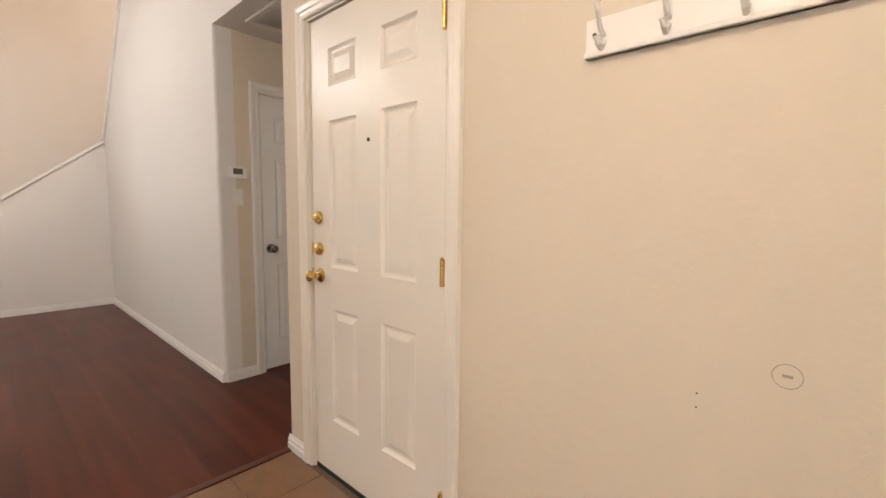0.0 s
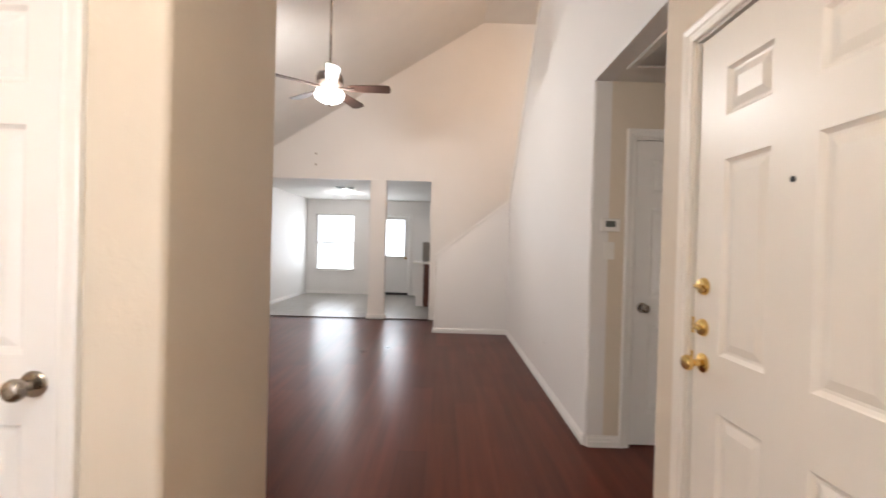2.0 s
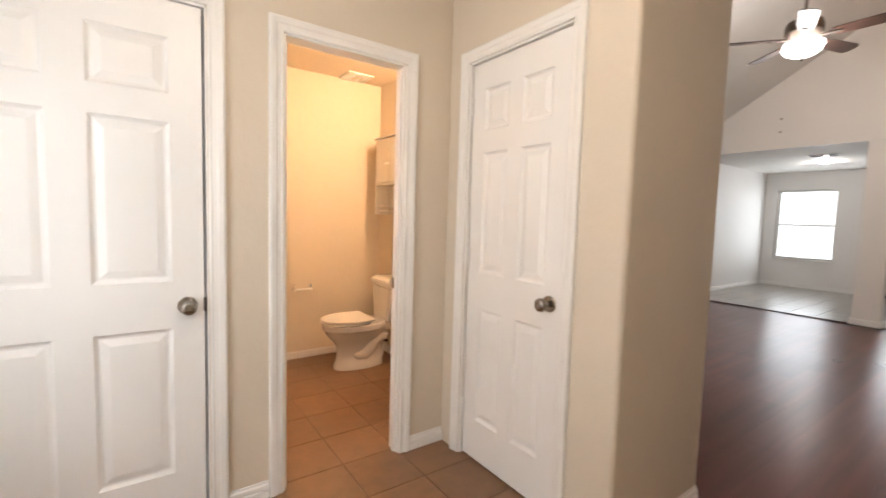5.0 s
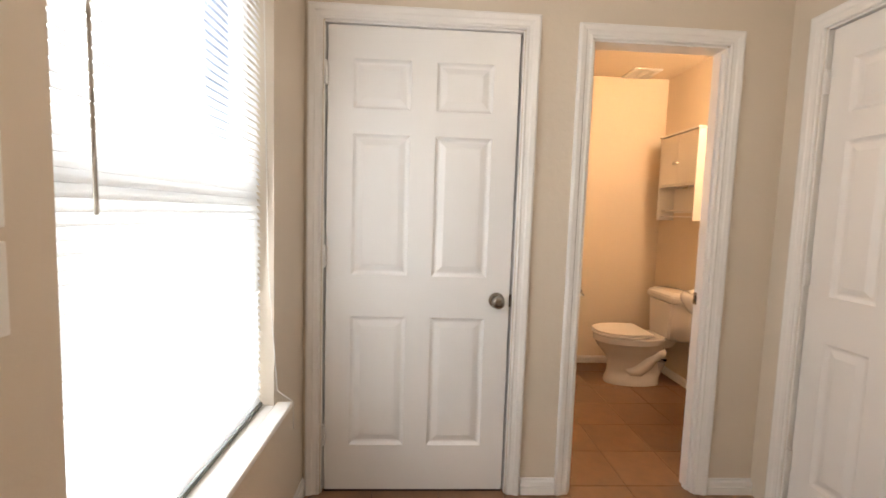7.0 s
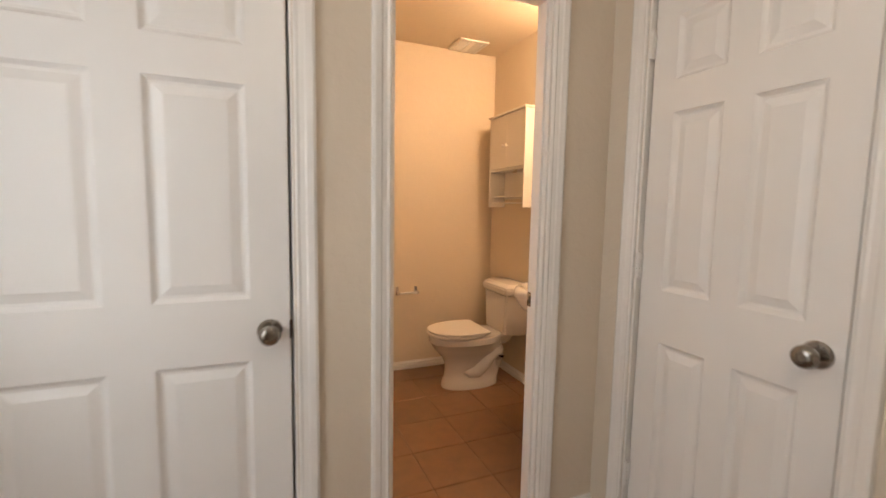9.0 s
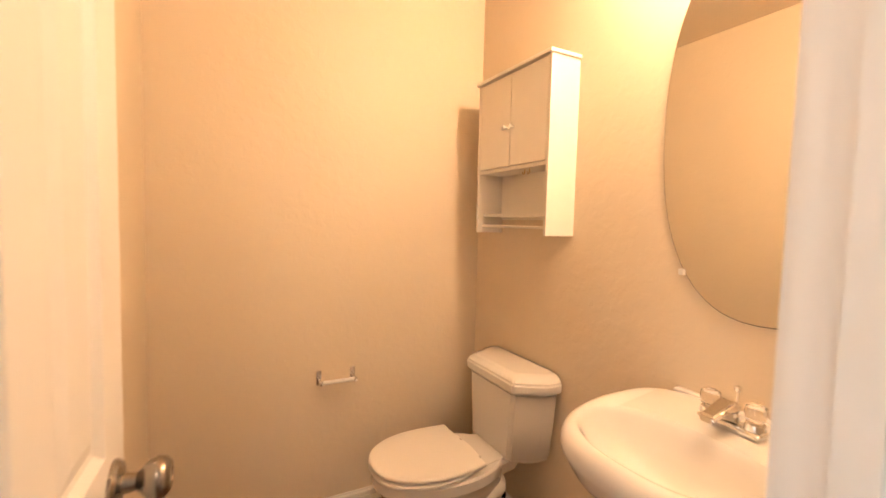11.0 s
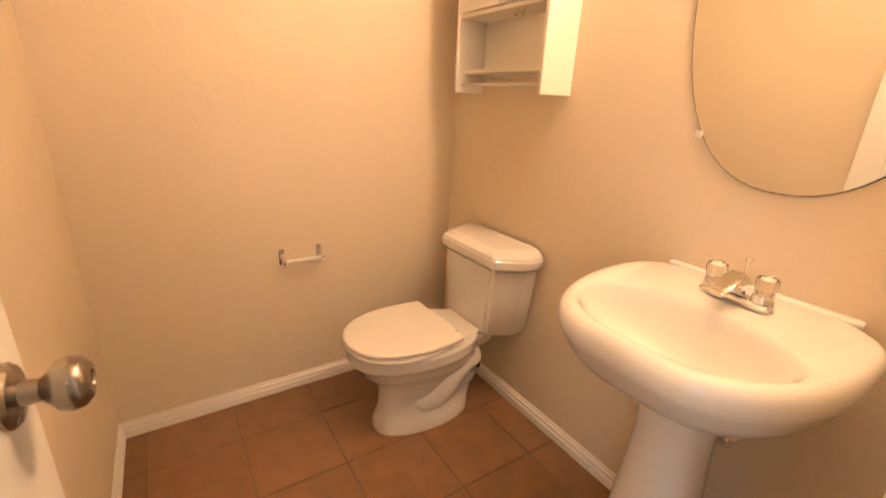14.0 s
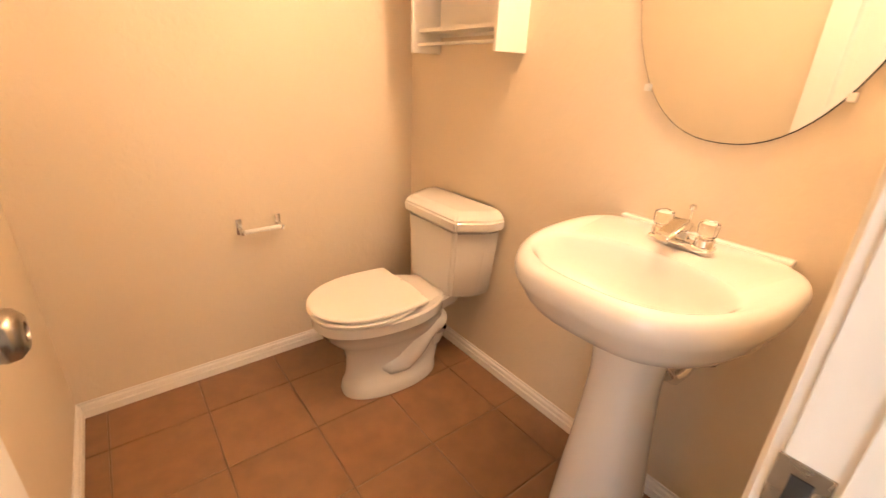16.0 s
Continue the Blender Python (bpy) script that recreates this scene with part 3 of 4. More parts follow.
part("cleat", box(boxed(-0.012, 0.0, -0.006, 0.006, -0.008, 0.012, bevel=0.002), -0.018, -0.011, -0.018, 0.018, -0.003, 0.005, bevel=0.002), BRASS, hook)
card = structure("backdrop_east", boxed(2.6, 2.65, -3.5, 2.0, -0.1, 4.5), OUTSIDE, "bright overcast daylight outside", "backdrop")
for z, nm in ((1.165, "toggle"), (1.297, "rocker")):
    sw = thing("switch_plate", pose(1.125, 0.035, z), "white double light switch plate", "switch", "switches beside the window")
    part("plate", boxed(-0.006, 0, -0.058, 0.058, -0.058, 0.058, bevel=0.003), PLAST, sw)
    for y in (-0.024, 0.024):
        part("toggle", boxed(-0.016, -0.006, y - 0.005, y + 0.005, -0.002, 0.012, bevel=0.002), PLAST, sw)
        for dz in (-0.03, 0.03):
            part("screw", lathe([(0.003, 0), (0.002, 0.001)], 8, None, pose(-0.006, y, dz, 0, -90)), NICKEL, sw)

# ---- foyer things ----
rack = thing("coat_rack", pose(-0.088, 1.34, 1.605), "white wooden coat rack board with five double hooks", "coat rack")
part("board", boxed(0, 0.78, -0.018, 0, 0.0, 0.088, bevel=0.004), TRIM, rack)
part("moulding", boxed(-0.002, 0.782, -0.023, 0, 0.0, 0.012, bevel=0.004), TRIM, rack)
for i in range(5):
    x = 0.045 + 0.138 * i
    hk = part("hook", tube([(x, -0.018, 0.03), (x, -0.032, 0.012), (x, -0.048, 0.018), (x, -0.055, 0.034)], [0.006, 0.006, 0.006, 0.009], 10), PLAST, rack, "white enamelled double hook", True)
    part("upper_prong", tube([(x, -0.018, 0.045), (x, -0.038, 0.052), (x, -0.06, 0.085), (x, -0.066, 0.108)], [0.006, 0.005, 0.005, 0.009], 10), PLAST, hk, "", True)
for x in (0.022, 0.39, 0.758):
    part("screw", lathe([(0.006, 0), (0.005, 0.002), (0.001, 0.001)], 12, None, pose(x, -0.018, 0.05, 90)), NICKEL, rack)
mark = thing("wall_scuff", pose(0.338, 1.34, 0.932), "round door knob dent in the tan wall", "scuff")
bm = bmesh.new()
ring = bmesh.ops.create_circle(bm, segments=32, radius=0.0245)
inner = bmesh.ops.create_circle(bm, segments=32, radius=0.0228)
bmesh.ops.bridge_loops(bm, edges=[e for e in bm.edges])
bmesh.ops.transform(bm, matrix=pose(0, -0.0015, 0, 90), verts=bm.verts[:])
part("ring", bm, SCUFF, mark)
part("dent", boxed(-0.008, 0.009, -0.0018, -0.0004, -0.003, 0.003, bevel=0.0006), SCUFF, mark)
for z in (0.822, 0.853):
    hole = thing("nail_hole", pose(0.190, 1.34, z), "tiny dark nail hole in tan wall", "hole")
    part("hole", lathe([(0.0022, 0), (0.0016, 0.0012)], 8, None, pose(0, 0, 0, 90)), DARK, hole)
fl = thing("ceiling_light", pose(0.1, 0.1, H), "lit flush dome ceiling light in the foyer", "ceiling light")
part("base", lathe([(0.15, 0), (0.15, -0.02), (0.14, -0.03)], 32), NICKEL, fl, "", True)
part("rim_glass", lathe([(0.13, -0.03), (0.12, -0.05)], 32), FOYGLASS, fl, "", True)

# thermostat, switch and vent at the hall
t = thing("thermostat", pose(-2.71, 1.555, 1.478), "white thermostat with a grey display", "thermostat")
part("body", boxed(0, 0.028, -0.062, 0.062, -0.042, 0.042, bevel=0.006), PLAST, t)
part("display", boxed(0.027, 0.0295, -0.035, 0.030, -0.014, 0.026, bevel=0.001), SCREEN, t, "grey display")
part("button", boxed(0.027, 0.031, 0.038, 0.052, -0.012, 0.010, bevel=0.002), PLAST, t)
sw = thing("switch_plate", pose(-2.71, 1.555, 1.308), "white light switch plate under the thermostat", "switch")
part("plate", boxed(0, 0.006, -0.036, 0.036, -0.058, 0.058, bevel=0.003), PLAST, sw)
part("toggle", boxed(0.006, 0.015, -0.005, 0.005, -0.004, 0.012, bevel=0.002), PLAST, sw)
v = thing("return_vent", pose(-2.16, 1.88, 2.43), "white louvred return air vent in the hall ceiling", "vent")
for x0, x1, y0, y1 in ((-0.33, -0.29, -0.33, 0.33), (0.29, 0.33, -0.33, 0.33), (-0.29, 0.29, -0.33, -0.29), (-0.29, 0.29, 0.29, 0.33)):
    part("frame", boxed(x0, x1, y0, y1, -0.014, 0, bevel=0.003), PLAST, v)
part("backing", boxed(-0.29, 0.29, -0.29, 0.29, -0.002, 0), PLAST, v)
for i in range(24):
    part("slat", loft([[(-0.29, -0.285 + 0.024 * i + a, z) for a, z in ((0, -0.012), (0.014, -0.003), (0.015, -0.004), (0.001, -0.013))],
                       [(0.29, -0.285 + 0.024 * i + a, z) for a, z in ((0, -0.012), (0.014, -0.003), (0.015, -0.004), (0.001, -0.013))]]), PLAST, v)
hole = thing("nail_hole", pose(-3.9, 1.43, 0.42), "tiny dark nail hole in pale wall", "hole")
part("hole", lathe([(0.006, 0), (0.004, 0.0012)], 8, None, pose(0, 0, 0, 90)), DARK, hole)

# ---- living room ----
fan = thing("ceiling_fan", pose(FAN[0], FAN[1], 0), "dark five-blade ceiling fan with lit frosted shades", "ceiling fan")
top = vault(FAN[1])
part("canopy", lathe([(0.02, top - 0.16), (0.05, top - 0.14), (0.07, top - 0.08), (0.075, top + 0.03)], 28), BRONZE, fan, "dark bronze canopy", True)
part("downrod", lathe([(0.012, 3.02), (0.012, top - 0.12)], 14), NICKEL, fan, "thin metal downrod", True)
part("motor", lathe([(0.02, 3.05), (0.05, 3.04), (0.12, 3.01), (0.135, 2.97), (0.135, 2.92), (0.10, 2.885), (0.055, 2.875), (0.055, 2.85), (0.03, 2.84)], 32), BRONZE, fan, "dark bronze motor housing", True)
for i in range(5):
    m = pose(0, 0, 2.875, 0, 0, 90 + 72 * i)
    bm = bmesh.new()
    outline = [(0.20, -0.050), (0.34, -0.062), (0.58, -0.068), (0.612, -0.05), (0.62, 0.0), (0.612, 0.05), (0.58, 0.068), (0.34, 0.062), (0.20, 0.050)]
    prism(bm, outline, "z", -0.004, 0.004)
    bmesh.ops.transform(bm, matrix=pose(0, 0, 0, -12), verts=bm.verts[:])
    bl = part("blade", bm, FANWOOD, fan, "dark walnut fan blade", False, m)
    part("blade_iron", boxed(0.11, 0.25, -0.02, 0.02, -0.012, 0.004, bevel=0.003), BRONZE, bl)
scal = []
for z, rad, wv in ((2.862, 0.06, 0), (2.858, 0.11, 0), (2.835, 0.155, 0.004), (2.80, 0.165, 0.008), (2.765, 0.14, 0.008), (2.735, 0.095, 0.004), (2.718, 0.04, 0), (2.715, 0.01, 0)):
    rad *= 0.88
    scal.append([((rad + wv * math.cos(8 * q)) * math.cos(q), (rad + wv * math.cos(8 * q)) * math.sin(q), z) for q in [2 * math.pi * k / 48 for k in range(48)]])
sh = part("shade", loft(scal), FROST, fan, "lit frosted scalloped glass bowl", True)
sh.visible_shadow = False
part("finial", lathe([(0.012, 2.716), (0.014, 2.70), (0.006, 2.69), (0.001, 2.688)], 14), BRONZE, fan, "", True)
for z in (2.68, 2.87):
    hole = thing("wall_plug", pose(-7.37, -1.83, z), "small grey plug on the pale gable wall", "plug")
    part("plug", lathe([(0.018, 0), (0.014, 0.006)], 10, None, pose(0, 0, 0, 0, 90)), SCUFF, hole)
col = structure("column", boxed(-7.49, -7.35, -0.86, -0.575, 0, H, bevel=0.012), PALE, "pale square column in the kitchen opening", "column")
structure("column_base", box(boxed(-7.51, -7.335, -0.88, -0.555, 0, 0.075, bevel=0.004), -7.505, -7.34, -0.875, -0.56, 0.075, 0.085), TRIM, "white baseboard round the column", "baseboard")
up = thing("stairwell_light", pose(-4.3, 2.0, 5.22), "lit flush dome light over the stairs", "ceiling light")
part("base", lathe([(0.15, 0), (0.15, -0.02), (0.14, -0.03)], 28), NICKEL, up, "", True)
part("rim_glass", lathe([(0.13, -0.03), (0.11, -0.06)], 28), WARMGLASS, up, "", True)

# ---- kitchen ----
w = thing("window_2", pose(-10.92, -2.375, 0.60), "bright white kitchen window with arched blind", "window", "", "structure")
for y0, y1, z0, z1 in ((-0.5, -0.46, 0, 1.46), (0.46, 0.5, 0, 1.46), (-0.46, 0.46, 0, 0.04), (-0.46, 0.46, 1.42, 1.46), (-0.46, 0.46, 0.70, 0.74)):
    part("window_frame", boxed(-0.12, -0.07, y0, y1, z0, z1), PLAST, w)
for z0, z1 in ((0.04, 0.70), (0.74, 1.42)):
    g = part("pane", boxed(-0.10, -0.095, -0.46, 0.46, z0, z1), GLASS, w)
    g.visible_shadow = False
part("window_sill", boxed(-0.069, 0.045, -0.53, 0.53, -0.022, 0.0, bevel=0.005), TRIM, w)
structure("backdrop_west", boxed(-13.0, -12.9, -5.0, 1.5, -0.1, 3.4), FARSKY, "bright overcast daylight outside", "backdrop")
d = thing("door_6", pose(-10.96, -1.255, 0.012, 0, 0, 90), "closed white back door with a bright half-light", "door", "", "structure")
bm = bmesh.new()
for x0, x1, z0, z1 in ((0, 0.10, 0, 2.02), (0.69, 0.79, 0, 2.02), (0.10, 0.69, 0, 0.98), (0.10, 0.69, 1.95, 2.02)):
    box(bm, x0, x1, 0, 0.04, z0, z1)
part("slab", bm, DOORP, d)
for x0, x1, z0, z1 in ((0.085, 0.115, 0.96, 1.965), (0.675, 0.705, 0.96, 1.965), (0.115, 0.675, 0.96, 0.995), (0.115, 0.675, 1.935, 1.965)):
    part("glazing_bead", boxed(x0, x1, -0.012, 0, z0, z1, bevel=0.004), TRIM, d)
g = part("pane", boxed(0.10, 0.69, 0.018, 0.022, 0.98, 1.95), GLASS, d)
g.visible_shadow = False
for x0 in (0.13, 0.43):
    part("panel", boxed(x0, x0 + 0.23, -0.006, 0, 0.2, 0.82, bevel=0.005), DOORP, d)
part("sweep_or_gap_shade", boxed(0, 0.79, -0.02, 0, -0.008, 0.05), RUBBER, d, "dark door sweep")
knob(d, 0.72, 0.95, BRASS, label="brass knob")
casing("door_trim_6", 0.81, 2.04, pose(-10.92, -1.265, 0, 0, 0, 90), 0.13, "white casing round the back door")
pen = thing("kitchen_peninsula", pose(-9.0, 0, 0), "white-topped kitchen peninsula with red-brown cabinet", "kitchen counter")
part("end_panel", boxed(-0.05, 0.0, -0.13, 0.03, 0, 0.91, bevel=0.004), PALE, pen)
part("cabinet", boxed(-0.5, 0.03, 0.03, 1.4, 0.0, 0.91, bevel=0.004), CABWOOD, pen, "red-brown wood cabinet side")
part("countertop", boxed(-0.56, 0.09, -0.2, 1.45, 0.91, 0.955, bevel=0.012), MELAM, pen, "white laminate countertop")
ap = thing("microwave_oven", pose(-9.2, 0.12, 0.955), "grey-brown box appliance on the counter", "appliance")
part("body", boxed(-0.2, 0.17, -0.12, 0.45, 0.01, 0.42, bevel=0.01), GREYST, ap)
for y in (-0.08, 0.4):
    part("foot", boxed(-0.15, 0.12, y - 0.015, y + 0.015, 0, 0.01), RUBBER, ap)
kl = thing("kitchen_light", pose(-9.35, -1.75, H - 0.008), "lit round flush light in the kitchen ceiling", "ceiling light")
part("base", lathe([(0.10, 0), (0.10, -0.012), (0.09, -0.018)], 28), PLAST, kl, "", True)
part("rim_glass", lathe([(0.085, -0.018), (0.06, -0.03), (0.01, -0.034)], 28), FOYGLASS, kl, "lit frosted glass", True)
v = thing("ceiling_register", pose(-8.45, -1.56, H - 0.008), "white louvred register in the kitchen ceiling", "vent")
part("frame", boxed(-0.09, 0.09, -0.18, 0.18, -0.012, 0, bevel=0.003), PLAST, v)
for i in range(6):
    part("slat", boxed(-0.07 + 0.026 * i, -0.062 + 0.026 * i, -0.16, 0.16, -0.02, -0.012), SCREEN, v)

# ---- bathroom ----
WX = -1.445
mir = thing("mirror", pose(WX, -1.815, 1.612), "oval frameless wall mirror with plastic clips", "mirror")


def oval_wall(rx, rz, x):
    return [(x, y, z) for y, z, _ in oval(0, 0, 0, rx, rz, 72, 2.3)]


part("backing", loft([oval_wall(0.2845, 0.5295, 0.001), oval_wall(0.2845, 0.5295, 0.0045)]), DARK, mir, "dark mirror edge")
part("glass", loft([oval_wall(0.282, 0.527, 0.0045), oval_wall(0.282, 0.527, 0.0075)]), MIRROR, mir)
for y, z in ((-0.203, -0.415), (0.203, -0.415), (-0.203, 0.415), (0.203, 0.415)):
    part("clip", boxed(0.002, 0.014, y - 0.008, y + 0.008, z - 0.009, z + 0.009, bevel=0.003), PLAST, mir, "white plastic mirror clip")
van = thing("vanity_light", pose(WX, -1.82, 2.26), "lit vanity light bar with three globes above mirror", "wall light")
part("plate", boxed(0, 0.025, -0.30, 0.30, -0.05, 0.05, bevel=0.006), CHROME, van)
for y in (-0.16, 0, 0.16):
    sk = part("socket", lathe([(0.025, 0.025), (0.025, 0.05), (0.03, 0.07)], 20, None, pose(0, y, 0, 0, 90)), CHROME, van, "", True)
    gl = part("globe", lathe([(0.025, 0.07), (0.045, 0.085), (0.058, 0.115), (0.06, 0.13), (0.052, 0.16), (0.03, 0.183), (0.002, 0.19)], 24, None, pose(0, y, 0, 0, 90)), WARMGLASS, sk, "lit warm globe", True)
    gl.visible_shadow = False

cab = thing("wall_cabinet", pose(WX, -2.70, 1.281), "white wall cabinet with two doors and open shelf", "cabinet")
CW, CD = 0.239, 0.137
part("side_panel", boxed(0, CD, -CW, -CW + 0.014, 0, 0.657, bevel=0.0015), MELAM, cab)
part("side_panel", boxed(0, CD, CW - 0.014, CW, 0, 0.657, bevel=0.0015), MELAM, cab)
part("top", boxed(0, CD + 0.012, -CW - 0.008, CW + 0.008, 0.657, 0.672, bevel=0.003), MELAM, cab)
part("back", boxed(0.0, 0.006, -CW + 0.014, CW - 0.014, 0.06, 0.657), MELAM, cab)
part("shelf", boxed(0.006, CD - 0.004, -CW + 0.014, CW - 0.014, 0.262, 0.275), MELAM, cab)
part("shelf", boxed(0.006, CD - 0.03, -CW + 0.014, CW - 0.014, 0.072, 0.084), MELAM, cab)
part("towel_rail", tube([(CD - 0.03, -CW + 0.014, 0.030), (CD - 0.03, CW - 0.014, 0.030)], 0.006, 10), MELAM, cab, "white towel rail", True)
for y0, y1, ky in ((-CW + 0.016, -0.0015, -0.022), (0.0015, CW - 0.016, 0.022)):
    dr = part("door", boxed(CD - 0.016, CD - 0.001, y0, y1, 0.279, 0.652, bevel=0.002), MELAM, cab)
    part("knob", lathe([(0.004, 0), (0.004, 0.012), (0.011, 0.018), (0.010, 0.026), (0.002, 0.029)], 16, None, pose(CD - 0.001, ky, 0.36 + 0.075, 0, 90)), PLAST, dr, "white round knob", True)
for y in (0.09, 0.06):
    part("cup_hook", tube([(0.10, y, 0.262), (0.10, y, 0.248), (0.107, y, 0.242), (0.113, y, 0.25)], 0.0018, 6), BRASS, cab, "tiny brass cup hook", True)

tp = thing("toilet_paper_holder", pose(-0.713, -3.134, 0.622), "chrome toilet paper holder with white roller", "paper holder")
for x in (-0.075, 0.075):
    part("bracket", box(boxed(x - 0.011, x + 0.011, 0, 0.008, -0.03, 0.034, bevel=0.003), x - 0.007, x + 0.007, 0.006, 0.065, -0.016, 0.004, bevel=0.004), CHROME, tp, "chrome bracket", True)
part("roller", lathe([(0.006, -0.07), (0.009, -0.066), (0.009, 0.066), (0.006, 0.07)], 16, None, pose(0, 0.055, -0.006, 0, 90)), PLAST, tp, "white plastic roller", True)
bv = thing("exhaust_vent", pose(-1.135, -3.0, 2.475), "white louvred exhaust fan grille in bathroom ceiling", "vent")
for x0, x1, y0, y1 in ((-0.115, -0.09, -0.115, 0.115), (0.09, 0.115, -0.115, 0.115), (-0.09, 0.09, -0.115, -0.09), (-0.09, 0.09, 0.09, 0.115)):
    part("frame", boxed(x0, x1, y0, y1, -0.014, 0, bevel=0.004), PLAST, bv)
part("backing", boxed(-0.09, 0.09, -0.09, 0.09, -0.003, 0), DARK, bv)
part("centre_bar", boxed(-0.02, 0.02, -0.09, 0.09, -0.015, -0.004), PLAST, bv)
for i in range(10):
    for x0, x1 in ((-0.09, -0.02), (0.02, 0.09)):
        part("slat", boxed(x0, x1, -0.086 + 0.018 * i, -0.078 + 0.018 * i, -0.013, -0.005), PLAST, bv)

# toilet: local +x points from the wall into the room
to = thing("toilet", pose(WX, -2.71, 0), "white two-piece porcelain toilet with closed lid", "toilet")


def tank_ring(z, d, hw, c):
    return [(0.012, -hw, z), (d - c * 1.25, -hw, z), (d, -hw + c * 0.75, z), (d, hw - c * 0.75, z), (d - c * 1.25, hw, z), (0.012, hw, z)]


bm = loft([tank_ring(0.368, 0.176, 0.178, 0.07), tank_ring(0.385, 0.184, 0.193, 0.075), tank_ring(0.54, 0.186, 0.212, 0.085), tank_ring(0.668, 0.188, 0.226, 0.09)])
bmesh.ops.bevel(bm, geom=bm.edges[:], offset=0.012, segments=3, affect="EDGES")
part("tank", bm, PORC, to, "", True)
bm = loft([tank_ring(0.668, 0.199, 0.243, 0.095), tank_ring(0.708, 0.201, 0.245, 0.095), tank_ring(0.734, 0.178, 0.222, 0.09), tank_ring(0.740, 0.15, 0.19, 0.08)])
bmesh.ops.bevel(bm, geom=bm.edges[:], offset=0.007, segments=2, affect="EDGES")
part("tank_lid", bm, PORC, to, "", True)


def egg(z, front, back, hw, dx=0.0):
    pts = []
    for i in range(40):
        a = 2 * math.pi * i / 40
        c, s = math.cos(a), math.sin(a)
        cx = back + (front - back) * 0.45
        x = cx + (front - cx) * c if c > 0 else cx + (cx - back) * c
        wid = hw * (abs(s) ** 0.85) * (1 if s >= 0 else -1)
        pts.append((x + dx, wid, z))
    return pts


bm = loft([egg(0.0, 0.597, 0.165, 0.117), egg(0.018, 0.599, 0.165, 0.119), egg(0.05, 0.590, 0.165, 0.113), egg(0.075, 0.580, 0.15, 0.098), egg(0.11, 0.575, 0.14, 0.090), egg(0.17, 0.575, 0.135, 0.094), egg(0.215, 0.592, 0.135, 0.110),
           egg(0.25, 0.625, 0.14, 0.136), egg(0.29, 0.660, 0.145, 0.160), egg(0.33, 0.682, 0.15, 0.175), egg(0.335, 0.690, 0.15, 0.181), egg(0.374, 0.692, 0.15, 0.183), egg(0.382, 0.684, 0.155, 0.176)])
part("bowl", bm, PORC, to, "", True)
bm = bmesh.new()
loft([[(0.10, -0.08, 0.29), (0.33, -0.12, 0.29), (0.33, 0.12, 0.29), (0.10, 0.08, 0.29)], [(0.05, -0.10, 0.384), (0.32, -0.155, 0.384), (0.32, 0.155, 0.384), (0.05, 0.10, 0.384)]], bm)
bmesh.ops.bevel(bm, geom=bm.edges[:], offset=0.02, segments=3, affect="EDGES")
part("tank_shelf", bm, PORC, to, "", True)
for s in (-1, 1):
    part("trapway", tube([(0.47, s * 0.045, 0.125), (0.42, s * 0.056, 0.105), (0.36, s * 0.068, 0.115), (0.31, s * 0.076, 0.165), (0.275, s * 0.080, 0.225), (0.24, s * 0.078, 0.262), (0.20, s * 0.064, 0.25), (0.18, s * 0.046, 0.20), (0.185, s * 0.036, 0.14), (0.22, s * 0.02, 0.09)],
                           [0.025, 0.045, 0.052, 0.054, 0.056, 0.058, 0.057, 0.05, 0.04, 0.03], 20), PORC, to, "", True)
    part("bolt_cap", lathe([(0.014, 0), (0.013, 0.012), (0.006, 0.018), (0.001, 0.019)], 14, None, pose(0.31, s * 0.098, 0.03)), SEATP, to, "", True)
    part("seat_hinge", lathe([(0.011, -0.018), (0.011, 0.018)], 12, None, pose(0.292, s * 0.075, 0.398, 90)), SEATP, to, "", True)
part("seat", loft([egg(0.388, 0.694, 0.275, 0.180), egg(0.392, 0.702, 0.272, 0.187), egg(0.398, 0.702, 0.272, 0.187), egg(0.402, 0.696, 0.275, 0.182)]), SEATP, to, "", True)


def lid_ring(z, k):
    pts = []
    for i in range(-14, 15):
        a = radians(i * 112 / 14)
        c, s = math.cos(a), math.sin(a)
        pts.append((0.46 + (0.242 * k if c > 0 else 0.40) * c, 0.186 * k * math.copysign(abs(s) ** 0.9, s), z))
    return [(max(x, 0.305 + 0.06 * (1 - k)), y, q) for x, y, q in pts]


part("lid", loft([lid_ring(0.409, 0.985), lid_ring(0.413, 1.0), lid_ring(0.419, 1.0), lid_ring(0.4225, 0.988), lid_ring(0.4245, 0.96), lid_ring(0.4252, 0.90)]), SEATP, to, "", True)
part("supply_pipe", tube([(0.012, -0.19, 0.16), (0.06, -0.19, 0.16), (0.075, -0.185, 0.22), (0.08, -0.15, 0.38)], 0.005, 8), CHROME, to, "chrome supply pipe", True)
part("supply_valve", lathe([(0.018, 0.0), (0.018, 0.004), (0.008, 0.006), (0.008, 0.05), (0.014, 0.052), (0.014, 0.07)], 14, None, pose(0.002, -0.19, 0.16, 0, 90)), CHROME, to, "", True)

# pedestal basin: local +x from the wall into the room
bs = thing("pedestal_sink", pose(WX, -1.806, 0), "white porcelain pedestal sink with chrome faucet", "sink")


